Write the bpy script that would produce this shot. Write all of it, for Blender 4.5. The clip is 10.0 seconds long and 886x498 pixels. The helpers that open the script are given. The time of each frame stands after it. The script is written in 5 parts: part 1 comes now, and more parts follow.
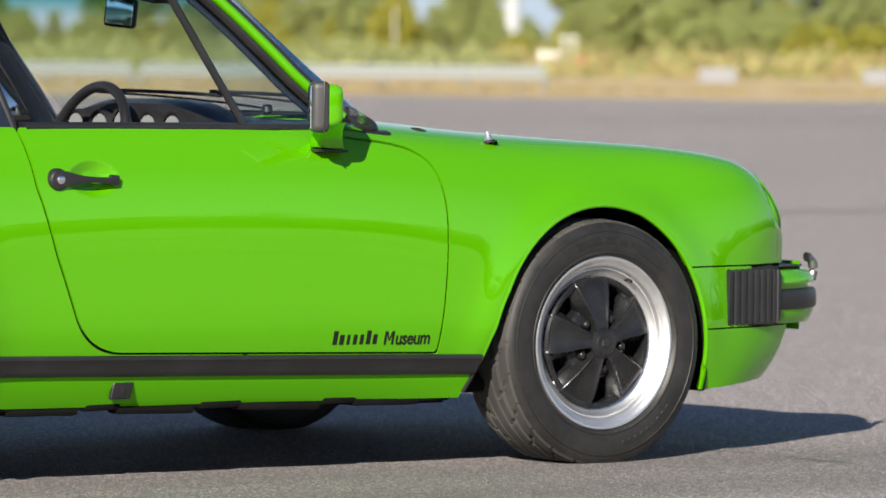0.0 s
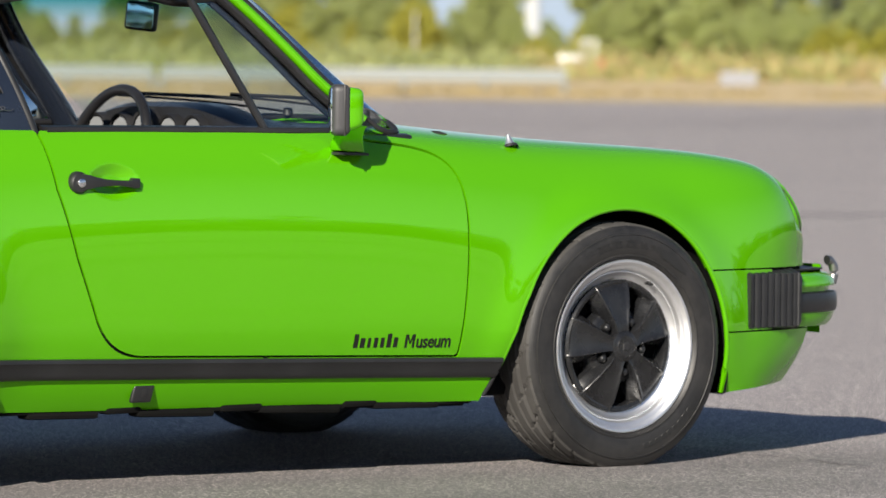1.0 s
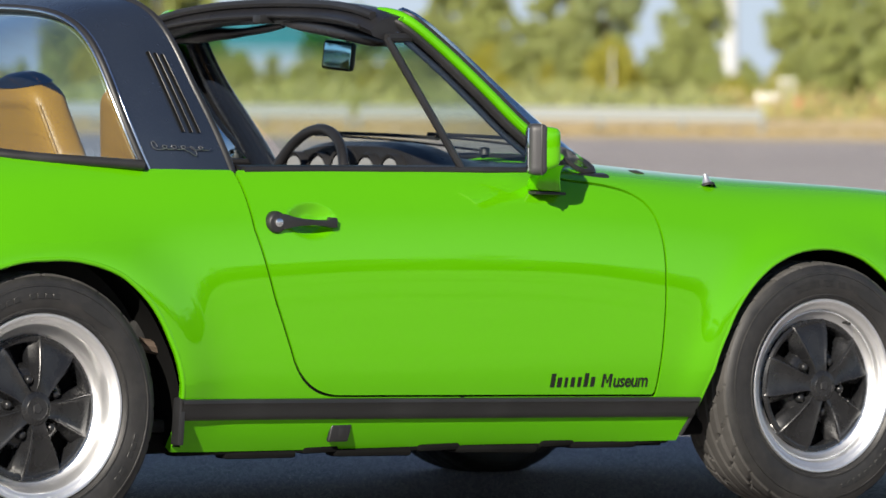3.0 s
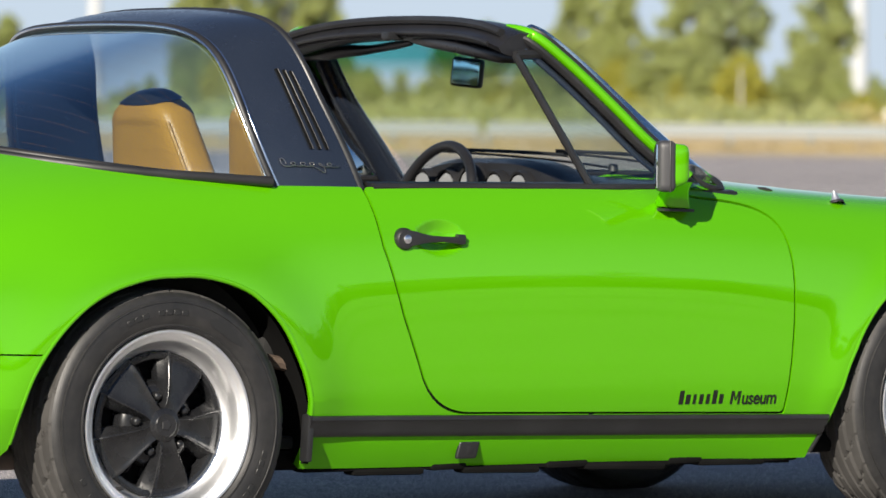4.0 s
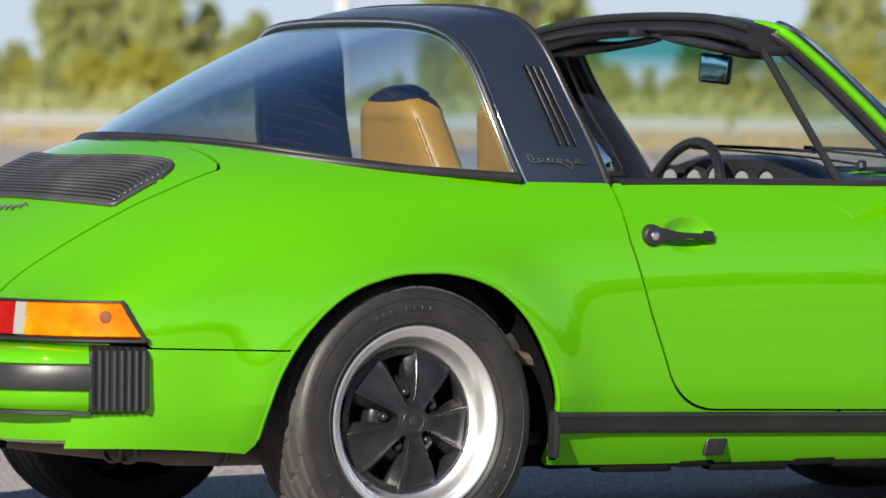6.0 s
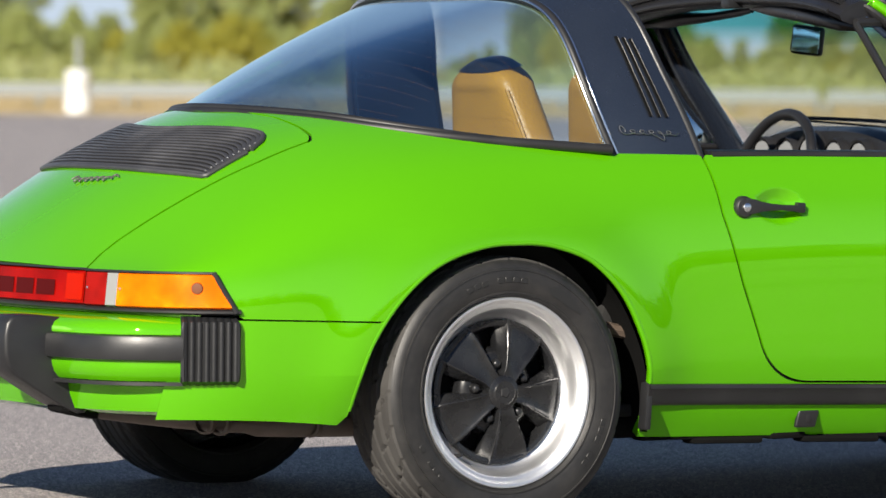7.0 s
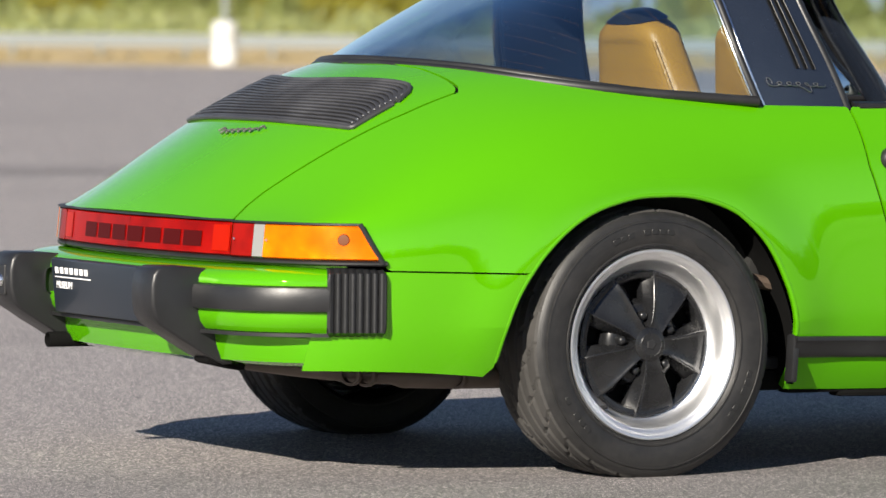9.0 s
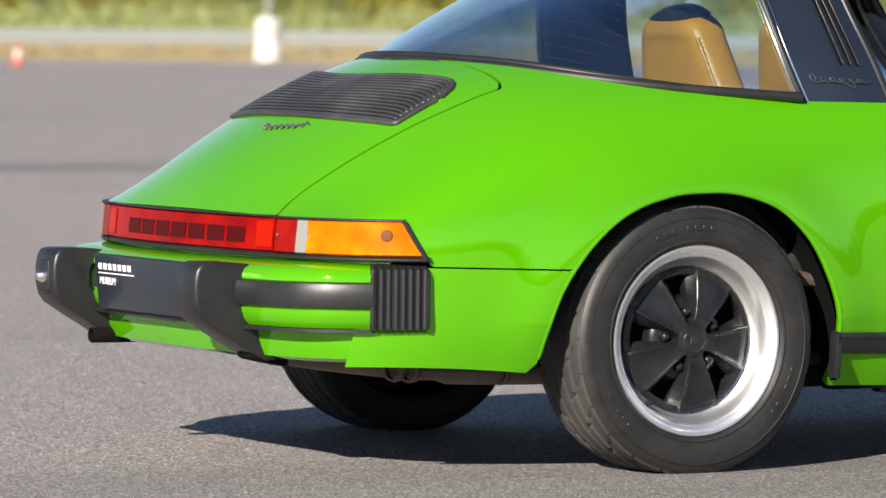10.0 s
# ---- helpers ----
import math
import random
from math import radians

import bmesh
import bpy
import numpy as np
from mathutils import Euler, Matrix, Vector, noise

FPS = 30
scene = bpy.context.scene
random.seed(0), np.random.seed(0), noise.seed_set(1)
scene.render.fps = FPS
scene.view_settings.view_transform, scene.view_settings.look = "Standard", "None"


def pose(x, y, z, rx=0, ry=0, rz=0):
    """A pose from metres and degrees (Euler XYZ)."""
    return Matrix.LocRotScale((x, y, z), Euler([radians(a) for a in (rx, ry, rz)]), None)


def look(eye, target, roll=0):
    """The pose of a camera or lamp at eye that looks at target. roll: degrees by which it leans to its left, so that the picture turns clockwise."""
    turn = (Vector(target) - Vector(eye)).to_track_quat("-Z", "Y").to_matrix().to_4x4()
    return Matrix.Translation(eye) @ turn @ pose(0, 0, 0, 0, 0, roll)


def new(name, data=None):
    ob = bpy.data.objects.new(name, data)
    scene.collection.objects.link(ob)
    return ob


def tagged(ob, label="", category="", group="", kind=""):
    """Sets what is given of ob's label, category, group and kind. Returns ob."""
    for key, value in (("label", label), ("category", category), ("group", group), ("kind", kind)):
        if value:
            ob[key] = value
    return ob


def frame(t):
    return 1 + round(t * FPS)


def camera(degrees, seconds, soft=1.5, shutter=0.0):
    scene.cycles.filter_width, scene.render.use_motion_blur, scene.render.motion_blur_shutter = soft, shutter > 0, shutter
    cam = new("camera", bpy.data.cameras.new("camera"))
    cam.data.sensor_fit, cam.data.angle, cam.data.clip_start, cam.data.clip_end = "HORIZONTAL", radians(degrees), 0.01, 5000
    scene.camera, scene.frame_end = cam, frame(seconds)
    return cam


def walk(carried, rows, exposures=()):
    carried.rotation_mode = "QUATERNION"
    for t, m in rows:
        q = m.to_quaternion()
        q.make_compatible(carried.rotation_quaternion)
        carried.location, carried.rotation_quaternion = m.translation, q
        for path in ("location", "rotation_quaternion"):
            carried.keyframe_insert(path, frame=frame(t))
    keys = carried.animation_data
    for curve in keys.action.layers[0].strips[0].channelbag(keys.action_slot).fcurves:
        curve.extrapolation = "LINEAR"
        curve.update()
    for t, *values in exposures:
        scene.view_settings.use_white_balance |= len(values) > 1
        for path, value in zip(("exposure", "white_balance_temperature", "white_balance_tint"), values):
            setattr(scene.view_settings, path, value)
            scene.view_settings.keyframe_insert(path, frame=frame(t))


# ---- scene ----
cam = camera(9.215, 10.0)
cam.data.dof.use_dof = True
cam.data.dof.focus_distance, cam.data.dof.aperture_fstop = 12.9, 6.5
EYE = (-6.3058, -11.5949, 1.0283)
# seconds, heading (from the car's left towards its nose), pitch, roll
PATH = [
    (0, 36.757, -2.052, -0.580),
    (0.5, 36.705, -2.045, -0.574),
    (1, 36.542, -2.021, -0.571),
    (1.5, 36.165, -1.953, -0.558),
    (2, 35.689, -1.802, -0.548),
    (2.5, 35.089, -1.696, -0.528),
    (2.7, 34.855, -1.672, -0.511),
    (3.8, 33.415, -1.495, -0.502),
    (4, 33.144, -1.466, -0.496),
    (4.5, 32.415, -1.429, -0.491),
    (5, 31.789, -1.435, -0.503),
    (5.5, 31.125, -1.450, -0.503),
    (5.7, 30.889, -1.474, -0.515),
    (6.8, 29.786, -1.735, -0.527),
    (7, 29.612, -1.833, -0.533),
    (7.5, 29.179, -2.049, -0.549),
    (8, 28.765, -2.190, -0.550),
    (8.5, 28.415, -2.294, -0.553),
    (9, 28.091, -2.351, -0.543),
    (9.5, 27.832, -2.391, -0.544),
    (10, 27.641, -2.396, -0.550),
]
walk(cam, [(t, pose(*EYE, 0, 0, -yaw) @ pose(0, 0, 0, 90 + pitch, 0, 0) @ pose(0, 0, 0, 0, 0, -1 * roll)) for t, yaw, pitch, roll in PATH], [(0, 0.86)])

# ---- light ----
world = bpy.data.worlds.new("world")
scene.world = world
world.use_nodes = True
sky = world.node_tree.nodes.new("ShaderNodeTexSky")
sky.sky_type, sky.sun_disc = "NISHITA", False
sky.sun_elevation, sky.sun_rotation = radians(26.2), math.atan2(-1.60, -1.25)
sky.air_density, sky.dust_density, sky.altitude = 1.0, .25, 300
back = world.node_tree.nodes["Background"]
tint = world.node_tree.nodes.new("ShaderNodeMix")
tint.data_type, tint.blend_type = "RGBA", "MULTIPLY"
tint.inputs[0].default_value = 1.0
tint.inputs[7].default_value = (.70, .84, 1.10, 1)
world.node_tree.links.new(sky.outputs[0], tint.inputs[6])
# pale haze towards the horizon, all the way round
where, split, fade, haze = (world.node_tree.nodes.new(k) for k in ("ShaderNodeTexCoord", "ShaderNodeSeparateXYZ", "ShaderNodeMapRange", "ShaderNodeMix"))
fade.inputs[1].default_value, fade.inputs[2].default_value, fade.inputs[3].default_value, fade.inputs[4].default_value = 0.0, 0.45, 0.9, 0.0
haze.data_type = "RGBA"
haze.inputs[7].default_value = (8.6, 10.2, 12.3, 1)
world.node_tree.links.new(where.outputs["Generated"], split.inputs[0])
world.node_tree.links.new(split.outputs[2], fade.inputs[0])
world.node_tree.links.new(fade.outputs[0], haze.inputs[0])
world.node_tree.links.new(tint.outputs[2], haze.inputs[6])
world.node_tree.links.new(haze.outputs[2], back.inputs[0])
back.inputs[1].default_value = 0.039
sun = new("sun", bpy.data.lights.new("sun", "SUN"))
sun.data.energy, sun.data.angle, sun.data.color = 5.0, radians(0.5), (1.0, 0.92, 0.80)
sun.matrix_world = look((0, 0, 10), (1.60, 1.25, 9))


# ---- materials ----
class Shade:
    """A small builder for one procedural material."""

    def __init__(self, name, color=(.5, .5, .5), rough=.5, metal=0.0, **more):
        self.m = bpy.data.materials.new(name)
        self.m.use_nodes = True
        self.t = self.m.node_tree
        self.b = self.t.nodes["Principled BSDF"]
        self.b.inputs["Base Color"].default_value = (*color, 1)
        self.b.inputs["Roughness"].default_value = rough
        self.b.inputs["Metallic"].default_value = metal
        for k, v in more.items():
            self.b.inputs[k.replace("_", " ")].default_value = v
        self.coord = None
        self.height = None

    def node(self, kind, **values):
        n = self.t.nodes.new(kind)
        for k, v in values.items():
            n.inputs[k.replace("_", " ")].default_value = v
        return n

    def link(self, a, b):
        self.t.links.new(a, b)

    def place(self, scale=(1, 1, 1)):
        c = self.t.nodes.new("ShaderNodeTexCoord")
        m = self.node("ShaderNodeMapping", Scale=scale)
        self.link(c.outputs["Object"], m.inputs[0])
        return m.outputs[0]

    def noise(self, scale, detail=4.0, rough=.55, stretch=(1, 1, 1)):
        n = self.node("ShaderNodeTexNoise", Scale=scale, Detail=detail, Roughness=rough)
        self.link(self.place(stretch), n.inputs["Vector"])
        return n.outputs[0]

    def ramp(self, value, stops):
        r = self.t.nodes.new("ShaderNodeValToRGB")
        while len(r.color_ramp.elements) < len(stops):
            r.color_ramp.elements.new(.5)
        for e, (p, c) in zip(r.color_ramp.elements, stops):
            e.position, e.color = p, (*c, 1) if len(c) == 3 else c
        self.link(value, r.inputs[0])
        return r.outputs[0]

    def mix(self, a, b, f, mode="MIX"):
        x = self.t.nodes.new("ShaderNodeMix")
        x.data_type, x.blend_type = "RGBA", mode
        for v, i in ((f, 0), (a, 6), (b, 7)):
            if isinstance(v, (int, float)):
                x.inputs[i].default_value = v
            elif isinstance(v, tuple):
                x.inputs[i].default_value = (*v, 1)
            else:
                self.link(v, x.inputs[i])
        return x.outputs[2]

    def color(self, out):
        self.link(out, self.b.inputs["Base Color"])
        return self

    def rough(self, value, lo, hi):
        r = self.node("ShaderNodeMapRange", To_Min=lo, To_Max=hi)
        self.link(value, r.inputs[0])
        self.link(r.outputs[0], self.b.inputs["Roughness"])
        return self

    def bump(self, value, strength, distance=.01):
        n = self.node("ShaderNodeBump", Strength=strength, Distance=distance)
        self.link(value, n.inputs["Height"])
        if self.height is not None:
            self.link(self.height, n.inputs["Normal"])
        self.height = n.outputs[0]
        self.link(self.height, self.b.inputs["Normal"])
        return self

    def bump_grain(self):
        """Faint orange-peel relief."""
        return self.bump(self.noise(260, 2), .05, .001)


def paint_material():
    s = Shade("lime_green_paint", (.082, .352, .001), .042, IOR=2.4, Coat_Weight=.45, Coat_Roughness=.026, Coat_IOR=1.5)
    s.b.inputs["Specular IOR Level"].default_value = .5
    s.b.inputs["Specular Tint"].default_value = (.42, 1.0, .14, 1)
    n = s.noise(1.6, 3)
    s.color(s.mix((.078, .342, .0008), (.083, .358, .001), n))
    return s.m


def dull_black(name, color, rough, grain=900, strength=.12, spots=.15, gloss=.5):
    s = Shade(name, color, rough)
    s.b.inputs["Specular IOR Level"].default_value = gloss
    n = s.noise(7, 5)
    s.color(s.mix(color, tuple(min(1, c * 1.7 + .012) for c in color), s.ramp(n, [(.45, (0, 0, 0)), (.75, (spots * 3,) * 3)])))
    s.rough(s.noise(30, 4), rough - .08, rough + .12)
    s.bump(s.noise(grain, 3), strength, .001)
    return s.m


def tyre_material():
    s = Shade("tyre_rubber", (.020, .0195, .019), .62)
    n, f = s.noise(9, 6, .65), s.noise(60, 4)
    s.color(s.mix((.0110, .0110, .0113), (.028, .0265, .0255), s.ramp(s.mix(n, f, .35), [(.38, (0, 0, 0)), (.72, (1, 1, 1))])))
    s.rough(n, .36, .62)
    s.bump(s.noise(700, 3), .2, .001)
    return s.m


def rim_material():
    s = Shade("polished_alloy", (.86, .87, .88), .44, 1.0)
    n = s.noise(40, 5)
    s.color(s.mix((.82, .83, .84), (.92, .92, .93), n))
    s.rough(s.noise(15, 5), .40, .52)
    s.bump(s.noise(500, 2), .03, .001)
    return s.m


def leather_material():
    s = Shade("tan_leather", (.45, .225, .022), .45)
    n, f = s.noise(6, 5), s.noise(45, 6, .7)
    s.color(s.mix(s.mix((.37, .190, .014), (.29, .142, .011), n), (.22, .10, .03), s.ramp(f, [(.55, (0, 0, 0)), (.8, (.6, .6, .6))])))
    v = s.node("ShaderNodeTexVoronoi", Scale=55)
    v.feature = "DISTANCE_TO_EDGE"
    s.link(s.place(), v.inputs["Vector"])
    s.bump(s.ramp(v.outputs[0], [(0, (0, 0, 0)), (.12, (1, 1, 1))]), .22, .002)
    s.bump(s.noise(300, 3), .12, .001)
    return s.m


def glass_material(name, tint, rough=0.0, gleam=0.07, sheen=(1, 1, 1), curve=5.0):
    """Thin glazing: a clear tinted sheet with real Fresnel gloss."""
    m = bpy.data.materials.new(name)
    m.use_nodes = True
    t = m.node_tree
    t.nodes.remove(t.nodes["Principled BSDF"])
    out = t.nodes["Material Output"]
    clear, gloss, mix, face, power, scale = (t.nodes.new(k) for k in ("ShaderNodeBsdfTransparent", "ShaderNodeBsdfGlossy", "ShaderNodeMixShader", "ShaderNodeLayerWeight", "ShaderNodeMath", "ShaderNodeMath"))
    clear.inputs[0].default_value = (*tint, 1)
    gloss.inputs["Roughness"].default_value = rough
    gloss.inputs[0].default_value = (*sheen, 1)
    power.operation, scale.operation = "POWER", "MULTIPLY_ADD"
    power.inputs[1].default_value = curve
    scale.inputs[1].default_value, scale.inputs[2].default_value = 0.92, gleam
    t.links.new(face.outputs["Facing"], power.inputs[0])
    t.links.new(power.outputs[0], scale.inputs[0])
    t.links.new(scale.outputs[0], mix.inputs[0])
    t.links.new(clear.outputs[0], mix.inputs[1])
    t.links.new(gloss.outputs[0], mix.inputs[2])
    t.links.new(mix.outputs[0], out.inputs[0])
    return m


def lens_material(name, color, deep, scale=(1, 1, 1)):
    s = Shade(name, color, .3, Coat_Weight=.02, Coat_Roughness=.03)
    s.b.inputs["Specular IOR Level"].default_value = .06
    s.b.inputs["Subsurface Weight"].default_value = .08
    s.b.inputs["Subsurface Radius"].default_value = (.02, .01, .004)
    n = s.noise(9, 3, .5, scale)
    s.color(s.ramp(n, [(.36, tuple(c * .72 for c in color)), (.5, color), (.66, deep)]))
    w = s.node("ShaderNodeTexWave", Scale=70, Distortion=0)
    w.bands_direction = "Z"
    s.link(s.place(), w.inputs["Vector"])
    s.bump(w.outputs[1], .15, .001)
    return s.m


PAINT = paint_material()
SILL_PAINT = Shade("stone_chip_green_paint", (.083, .355, .002), .30, Specular_Tint=(.55, 1.0, .25, 1)).bump_grain().m
RUBBER = dull_black("black_rubber", (.012, .012, .013), .46)
PLASTIC = dull_black("grey_black_plastic", (.0135, .0138, .015), .36, 1400, .15, .12)
SATIN = dull_black("satin_black_lacquer", (.014, .019, .031), .22, 400, .02, .02, .9)
# near-black: the shade of gaps, arches and underside is in this colour
DARK = dull_black("shade_black", (.004, .004, .004), .9, 60, .5, .05, .1)
SOOT = dull_black("rusty_steel", (.075, .055, .042), .5, 80, .5, .3)
TYRE = tyre_material()
DUSTY = dull_black("dusty_black_plastic", (.034, .034, .037), .46, 300, .3, .35)
TREAD = dull_black("dusty_tread", (.034, .032, .030), .8, 200, .4, .3)
LETTER = Shade("raised_rubber", (.014, .014, .014), .5).m
ALLOY = rim_material()
WHEEL_BLACK = dull_black("wheel_black_lacquer", (.0085, .0088, .0098), .25, 300, .05, .2)
CHROME = Shade("chrome", (.85, .86, .88), .24, 1.0).m
STEEL = Shade("dull_steel", (.35, .34, .33), .4, 1.0).m
LEATHER = leather_material()
VINYL = dull_black("black_vinyl", (.012, .012, .0135), .29, 500, .25, .1)
CARPET = dull_black("black_carpet", (.010, .010, .010), .9, 300, .5)
GLASS = glass_material("window_glass", (.86, .93, .90), 0.0, .11)
TINTED = glass_material("green_tinted_glass", (.76, .91, .99), 0.0, 0.17, (.82, .97, 1.0), 1.35)
EDGE_GLASS = glass_material("windscreen_edge_glass", (.80, .92, .96), 0.0, 0.70, (.92, 1.0, 1.0), 1.3)
SHADE_BAND = glass_material("green_shade_band", (.16, .50, .46), 0.0, .11)
fade_shade = SHADE_BAND.node_tree
height, apart, blend_in, tint_mix = (fade_shade.nodes.new(k) for k in ("ShaderNodeTexCoord", "ShaderNodeSeparateXYZ", "ShaderNodeMapRange", "ShaderNodeMixRGB"))
blend_in.inputs["From Min"].default_value, blend_in.inputs["From Max"].default_value = 1.100, 1.160
tint_mix.inputs[1].default_value, tint_mix.inputs[2].default_value = (.86, .93, .90, 1), (.13, .52, .50, 1)
fade_shade.links.new(height.outputs["Object"], apart.inputs[0])
fade_shade.links.new(apart.outputs[2], blend_in.inputs[0])
fade_shade.links.new(blend_in.outputs[0], tint_mix.inputs[0])
fade_shade.links.new(tint_mix.outputs[0], fade_shade.nodes["Transparent BSDF"].inputs[0])
TEAL_MIRROR = Shade("blue_mirror_glass", (.45, .85, .92), .14, 1.0).m
MIRROR = Shade("mirror_glass", (.75, .82, .85), .02, 1.0).m
BARE = Shade("worn_slot_metal", (.11, .105, .10), .5, .4).m
AMBER = lens_material("amber_lens", (.86, .155, .001), (.95, .30, .003))
RED = lens_material("red_lens", (.24, .0015, .0004), (.30, .003, .0006))
DEEP_RED = lens_material("deep_red_lens", (.17, .004, .003), (.26, .006, .004))
CLEAR = Shade("clear_lens", (.24, .235, .23), .2, Coat_Weight=.2).m
BLACK_INK = Shade("black_vinyl_lettering", (.006, .008, .005), .45).m
RED_INK = Shade("dark_red_print", (.055, .002, .002), .5, Specular_IOR_Level=.08).m
WHITE_INK = Shade("white_print", (.82, .82, .82), .5).m
PLATE = Shade("black_plate", (.012, .018, .027), .35, Coat_Weight=.3).m
GAUGE = Shade("gauge_glass", (.22, .23, .24), .12, Coat_Weight=1.0).m


# ---- the car's skin: one smooth surface over a net of rails ----
# x forward from the rear axle, w half-width from the middle, z up. Each rail runs from tail to nose.
def rail(text):
    return [tuple(float(c) for c in p.split()) for p in text.split(",")]


RAILS = [
    rail("-.83 .675 .252, -.72 .725 .252, -.58 .755 .249, -.42 .765 .236, -.20 .765 .215, .10 .76 .20, .40 .712 .185, .75 .698 .18, 1.15 .696 .178, 1.55 .696 .175, 1.90 .71 .172, 2.20 .75 .17, 2.50 .766 .17, 2.68 .757 .175, 2.80 .712 .18, 2.905 .648 .19"),
    rail("-.82 .69 .33, -.70 .752 .33, -.56 .785 .33, -.40 .80 .33, -.18 .805 .325, .12 .80 .31, .42 .785 .29, .78 .778 .285, 1.16 .778 .282, 1.55 .778 .28, 1.90 .782 .28, 2.20 .785 .28, 2.50 .792 .28, 2.70 .778 .29, 2.89 .722 .30, 3.025 .655 .32"),
    rail("-.77 .715 .47, -.69 .762 .47, -.55 .795 .475, -.39 .812 .48, -.16 .82 .49, .14 .813 .47, .44 .795 .45, .80 .788 .44, 1.17 .788 .44, 1.56 .788 .44, 1.90 .795 .44, 2.20 .797 .44, 2.50 .785 .44, 2.73 .755 .44, 2.87 .70 .45, 2.965 .645 .46"),
    rail("-.80 .70 .575, -.70 .755 .59, -.56 .79 .62, -.38 .81 .65, -.15 .82 .68, .15 .81 .68, .45 .803 .67, .80 .804 .67, 1.17 .804 .67, 1.56 .802 .665, 1.90 .795 .66, 2.20 .785 .65, 2.50 .77 .62, 2.75 .764 .60, 2.90 .720 .59, 2.98 .648 .56"),
    rail("-.852 .60 .577, -.80 .65 .592, -.66 .70 .652, -.46 .73 .738, -.20 .745 .80, .13 .745 .825, .46 .745 .835, .80 .748 .838, 1.17 .748 .838, 1.56 .745 .834, 1.90 .725 .815, 2.20 .71 .795, 2.50 .70 .782, 2.75 .710 .755, 2.93 .676 .715, 2.99 .620 .58"),
    rail("-.900 .44 .580, -.835 .465 .612, -.70 .50 .697, -.50 .53 .812, -.24 .56 .905, .10 .60 .92, .45 .62 .905, .80 .64 .90, 1.17 .63 .895, 1.56 .60 .868, 1.90 .57 .838, 2.20 .56 .825, 2.50 .56 .815, 2.75 .55 .805, 2.95 .54 .770, 3.00 .53 .58"),
    rail("-0.926 0.25 0.586, -0.865 0.26 0.650, -0.735 0.28 0.745, -0.535 0.3 0.862, -0.285 0.33 0.958, 0.08 0.38 1.013, 0.45 0.4 0.9565, 0.8 0.4 0.9265, 1.17 0.4 0.9165, 1.56 0.36 0.8882, 1.9 0.34 0.8515, 2.2 0.33 0.8083, 2.5 0.32 0.765, 2.76 0.31 0.7017, 2.975 0.3 0.6135, 3.07 0.3 0.4935"),
    rail("-0.926 0 0.586, -0.865 0 0.662, -0.735 0 0.772, -0.535 0 0.892, -0.285 0 0.982, 0.08 0 1.013, 0.45 0 0.9565, 0.8 0 0.9265, 1.17 0 0.9165, 1.56 0 0.8882, 1.9 0 0.8515, 2.2 0 0.8083, 2.5 0 0.765, 2.76 0 0.7017, 2.975 0 0.6135, 3.07 0 0.4935"),
]
NET = np.array(RAILS)


def basis(n, t):
    """Weights of n control points of a clamped cubic B-spline at the parameters t, 0 to 1."""
    t = np.clip(np.asarray(t, float), 0, 1 - 1e-9)
    knots = np.concatenate([[0, 0, 0], np.linspace(0, 1, n - 2), [1, 1, 1]])
    b = [((t >= knots[i]) & (t < knots[i + 1])).astype(float) for i in range(len(knots) - 1)]
    for d in (1, 2, 3):
        nxt = []
        for i in range(len(knots) - 1 - d):
            p, q = knots[i + d] - knots[i], knots[i + d + 1] - knots[i + 1]
            nxt.append((b[i] * (t - knots[i]) / p if p else 0) + (b[i + 1] * (knots[i + d + 1] - t) / q if q else 0))
        b = nxt
    return np.stack(b, -1)


# wheel arches: middle (x, z) and radius by angle (degrees, from ahead over the top to behind)
ARCHES = [((0.0, 0.285), (-40, 4, 26, 40, 57, 71, 89, 108, 123, 139, 150, 160, 172, 180, 184, 187, 192), (.41, .390, .381, .382, .381, .370, .359, .362, .370, .375, .380, .387, .393, .397, .403, .429, .50), 0.022, 0.09),
          ((2.245, 0.285), (-60, -10, 8, 31, 47, 64, 78, 94, 114, 133, 151, 169, 181, 210), (.41, .380, .367, .369, .373, .376, .370, .361, .350, .337, .324, .325, .339, .39), 0.014, 0.06)]


def arch_gap(x, z, k):
    """How far (x, z) lies outside wheel arch k; inside it is negative."""
    (cx, cz), deg, rad, _, _ = ARCHES[k]
    a = np.degrees(np.arctan2(z - cz, x - cx))
    a = np.where(a < -90, a + 360, a)
    return np.hypot(x - cx, z - cz) - np.interp(a, deg, rad)


def skin(u, v):
    """Points (x, w, z) of the half skin; u from tail to nose, v from the sill to the middle."""
    p = np.einsum("...i,...j,jik->...k", basis(NET.shape[1], u), basis(NET.shape[0], v), NET)
    x, w, z = p[..., 0], p[..., 1], p[..., 2]
    # round off the ridge along the middle
    along = basis(NET.shape[1], u)
    ridge = along @ (NET[7, :, 2] - NET[6, :, 2]) / (along @ NET[6, :, 1])
    z = z - ridge * np.clip(.22 - w, 0, 1) ** 2 / .44
    for k in (0, 1):
        g = arch_gap(x, z, k)
        low = np.clip((z - 0.2) / 0.15, 0, 1) * np.clip((0.80 - z) / 0.12, 0, 1)
        w = w + ARCHES[k][3] * np.exp(-(np.maximum(g, 0) / ARCHES[k][4]) ** 2) * np.clip(w / 0.6, 0, 1) ** 4 * low
    # the cupped hollow behind the door handle
    r = ((x - .748) / .066) ** 2 + ((z - .724) / .040) ** 2
    w = w - .016 * np.clip(1.15 - r, 0, 1) ** 1.25 * (w > .5)
    return np.stack([x, w, z], -1)


# ---- mesh tools ----
def thing(name, label, category, group="", kind=""):
    return tagged(new(name), label, category, group, kind)


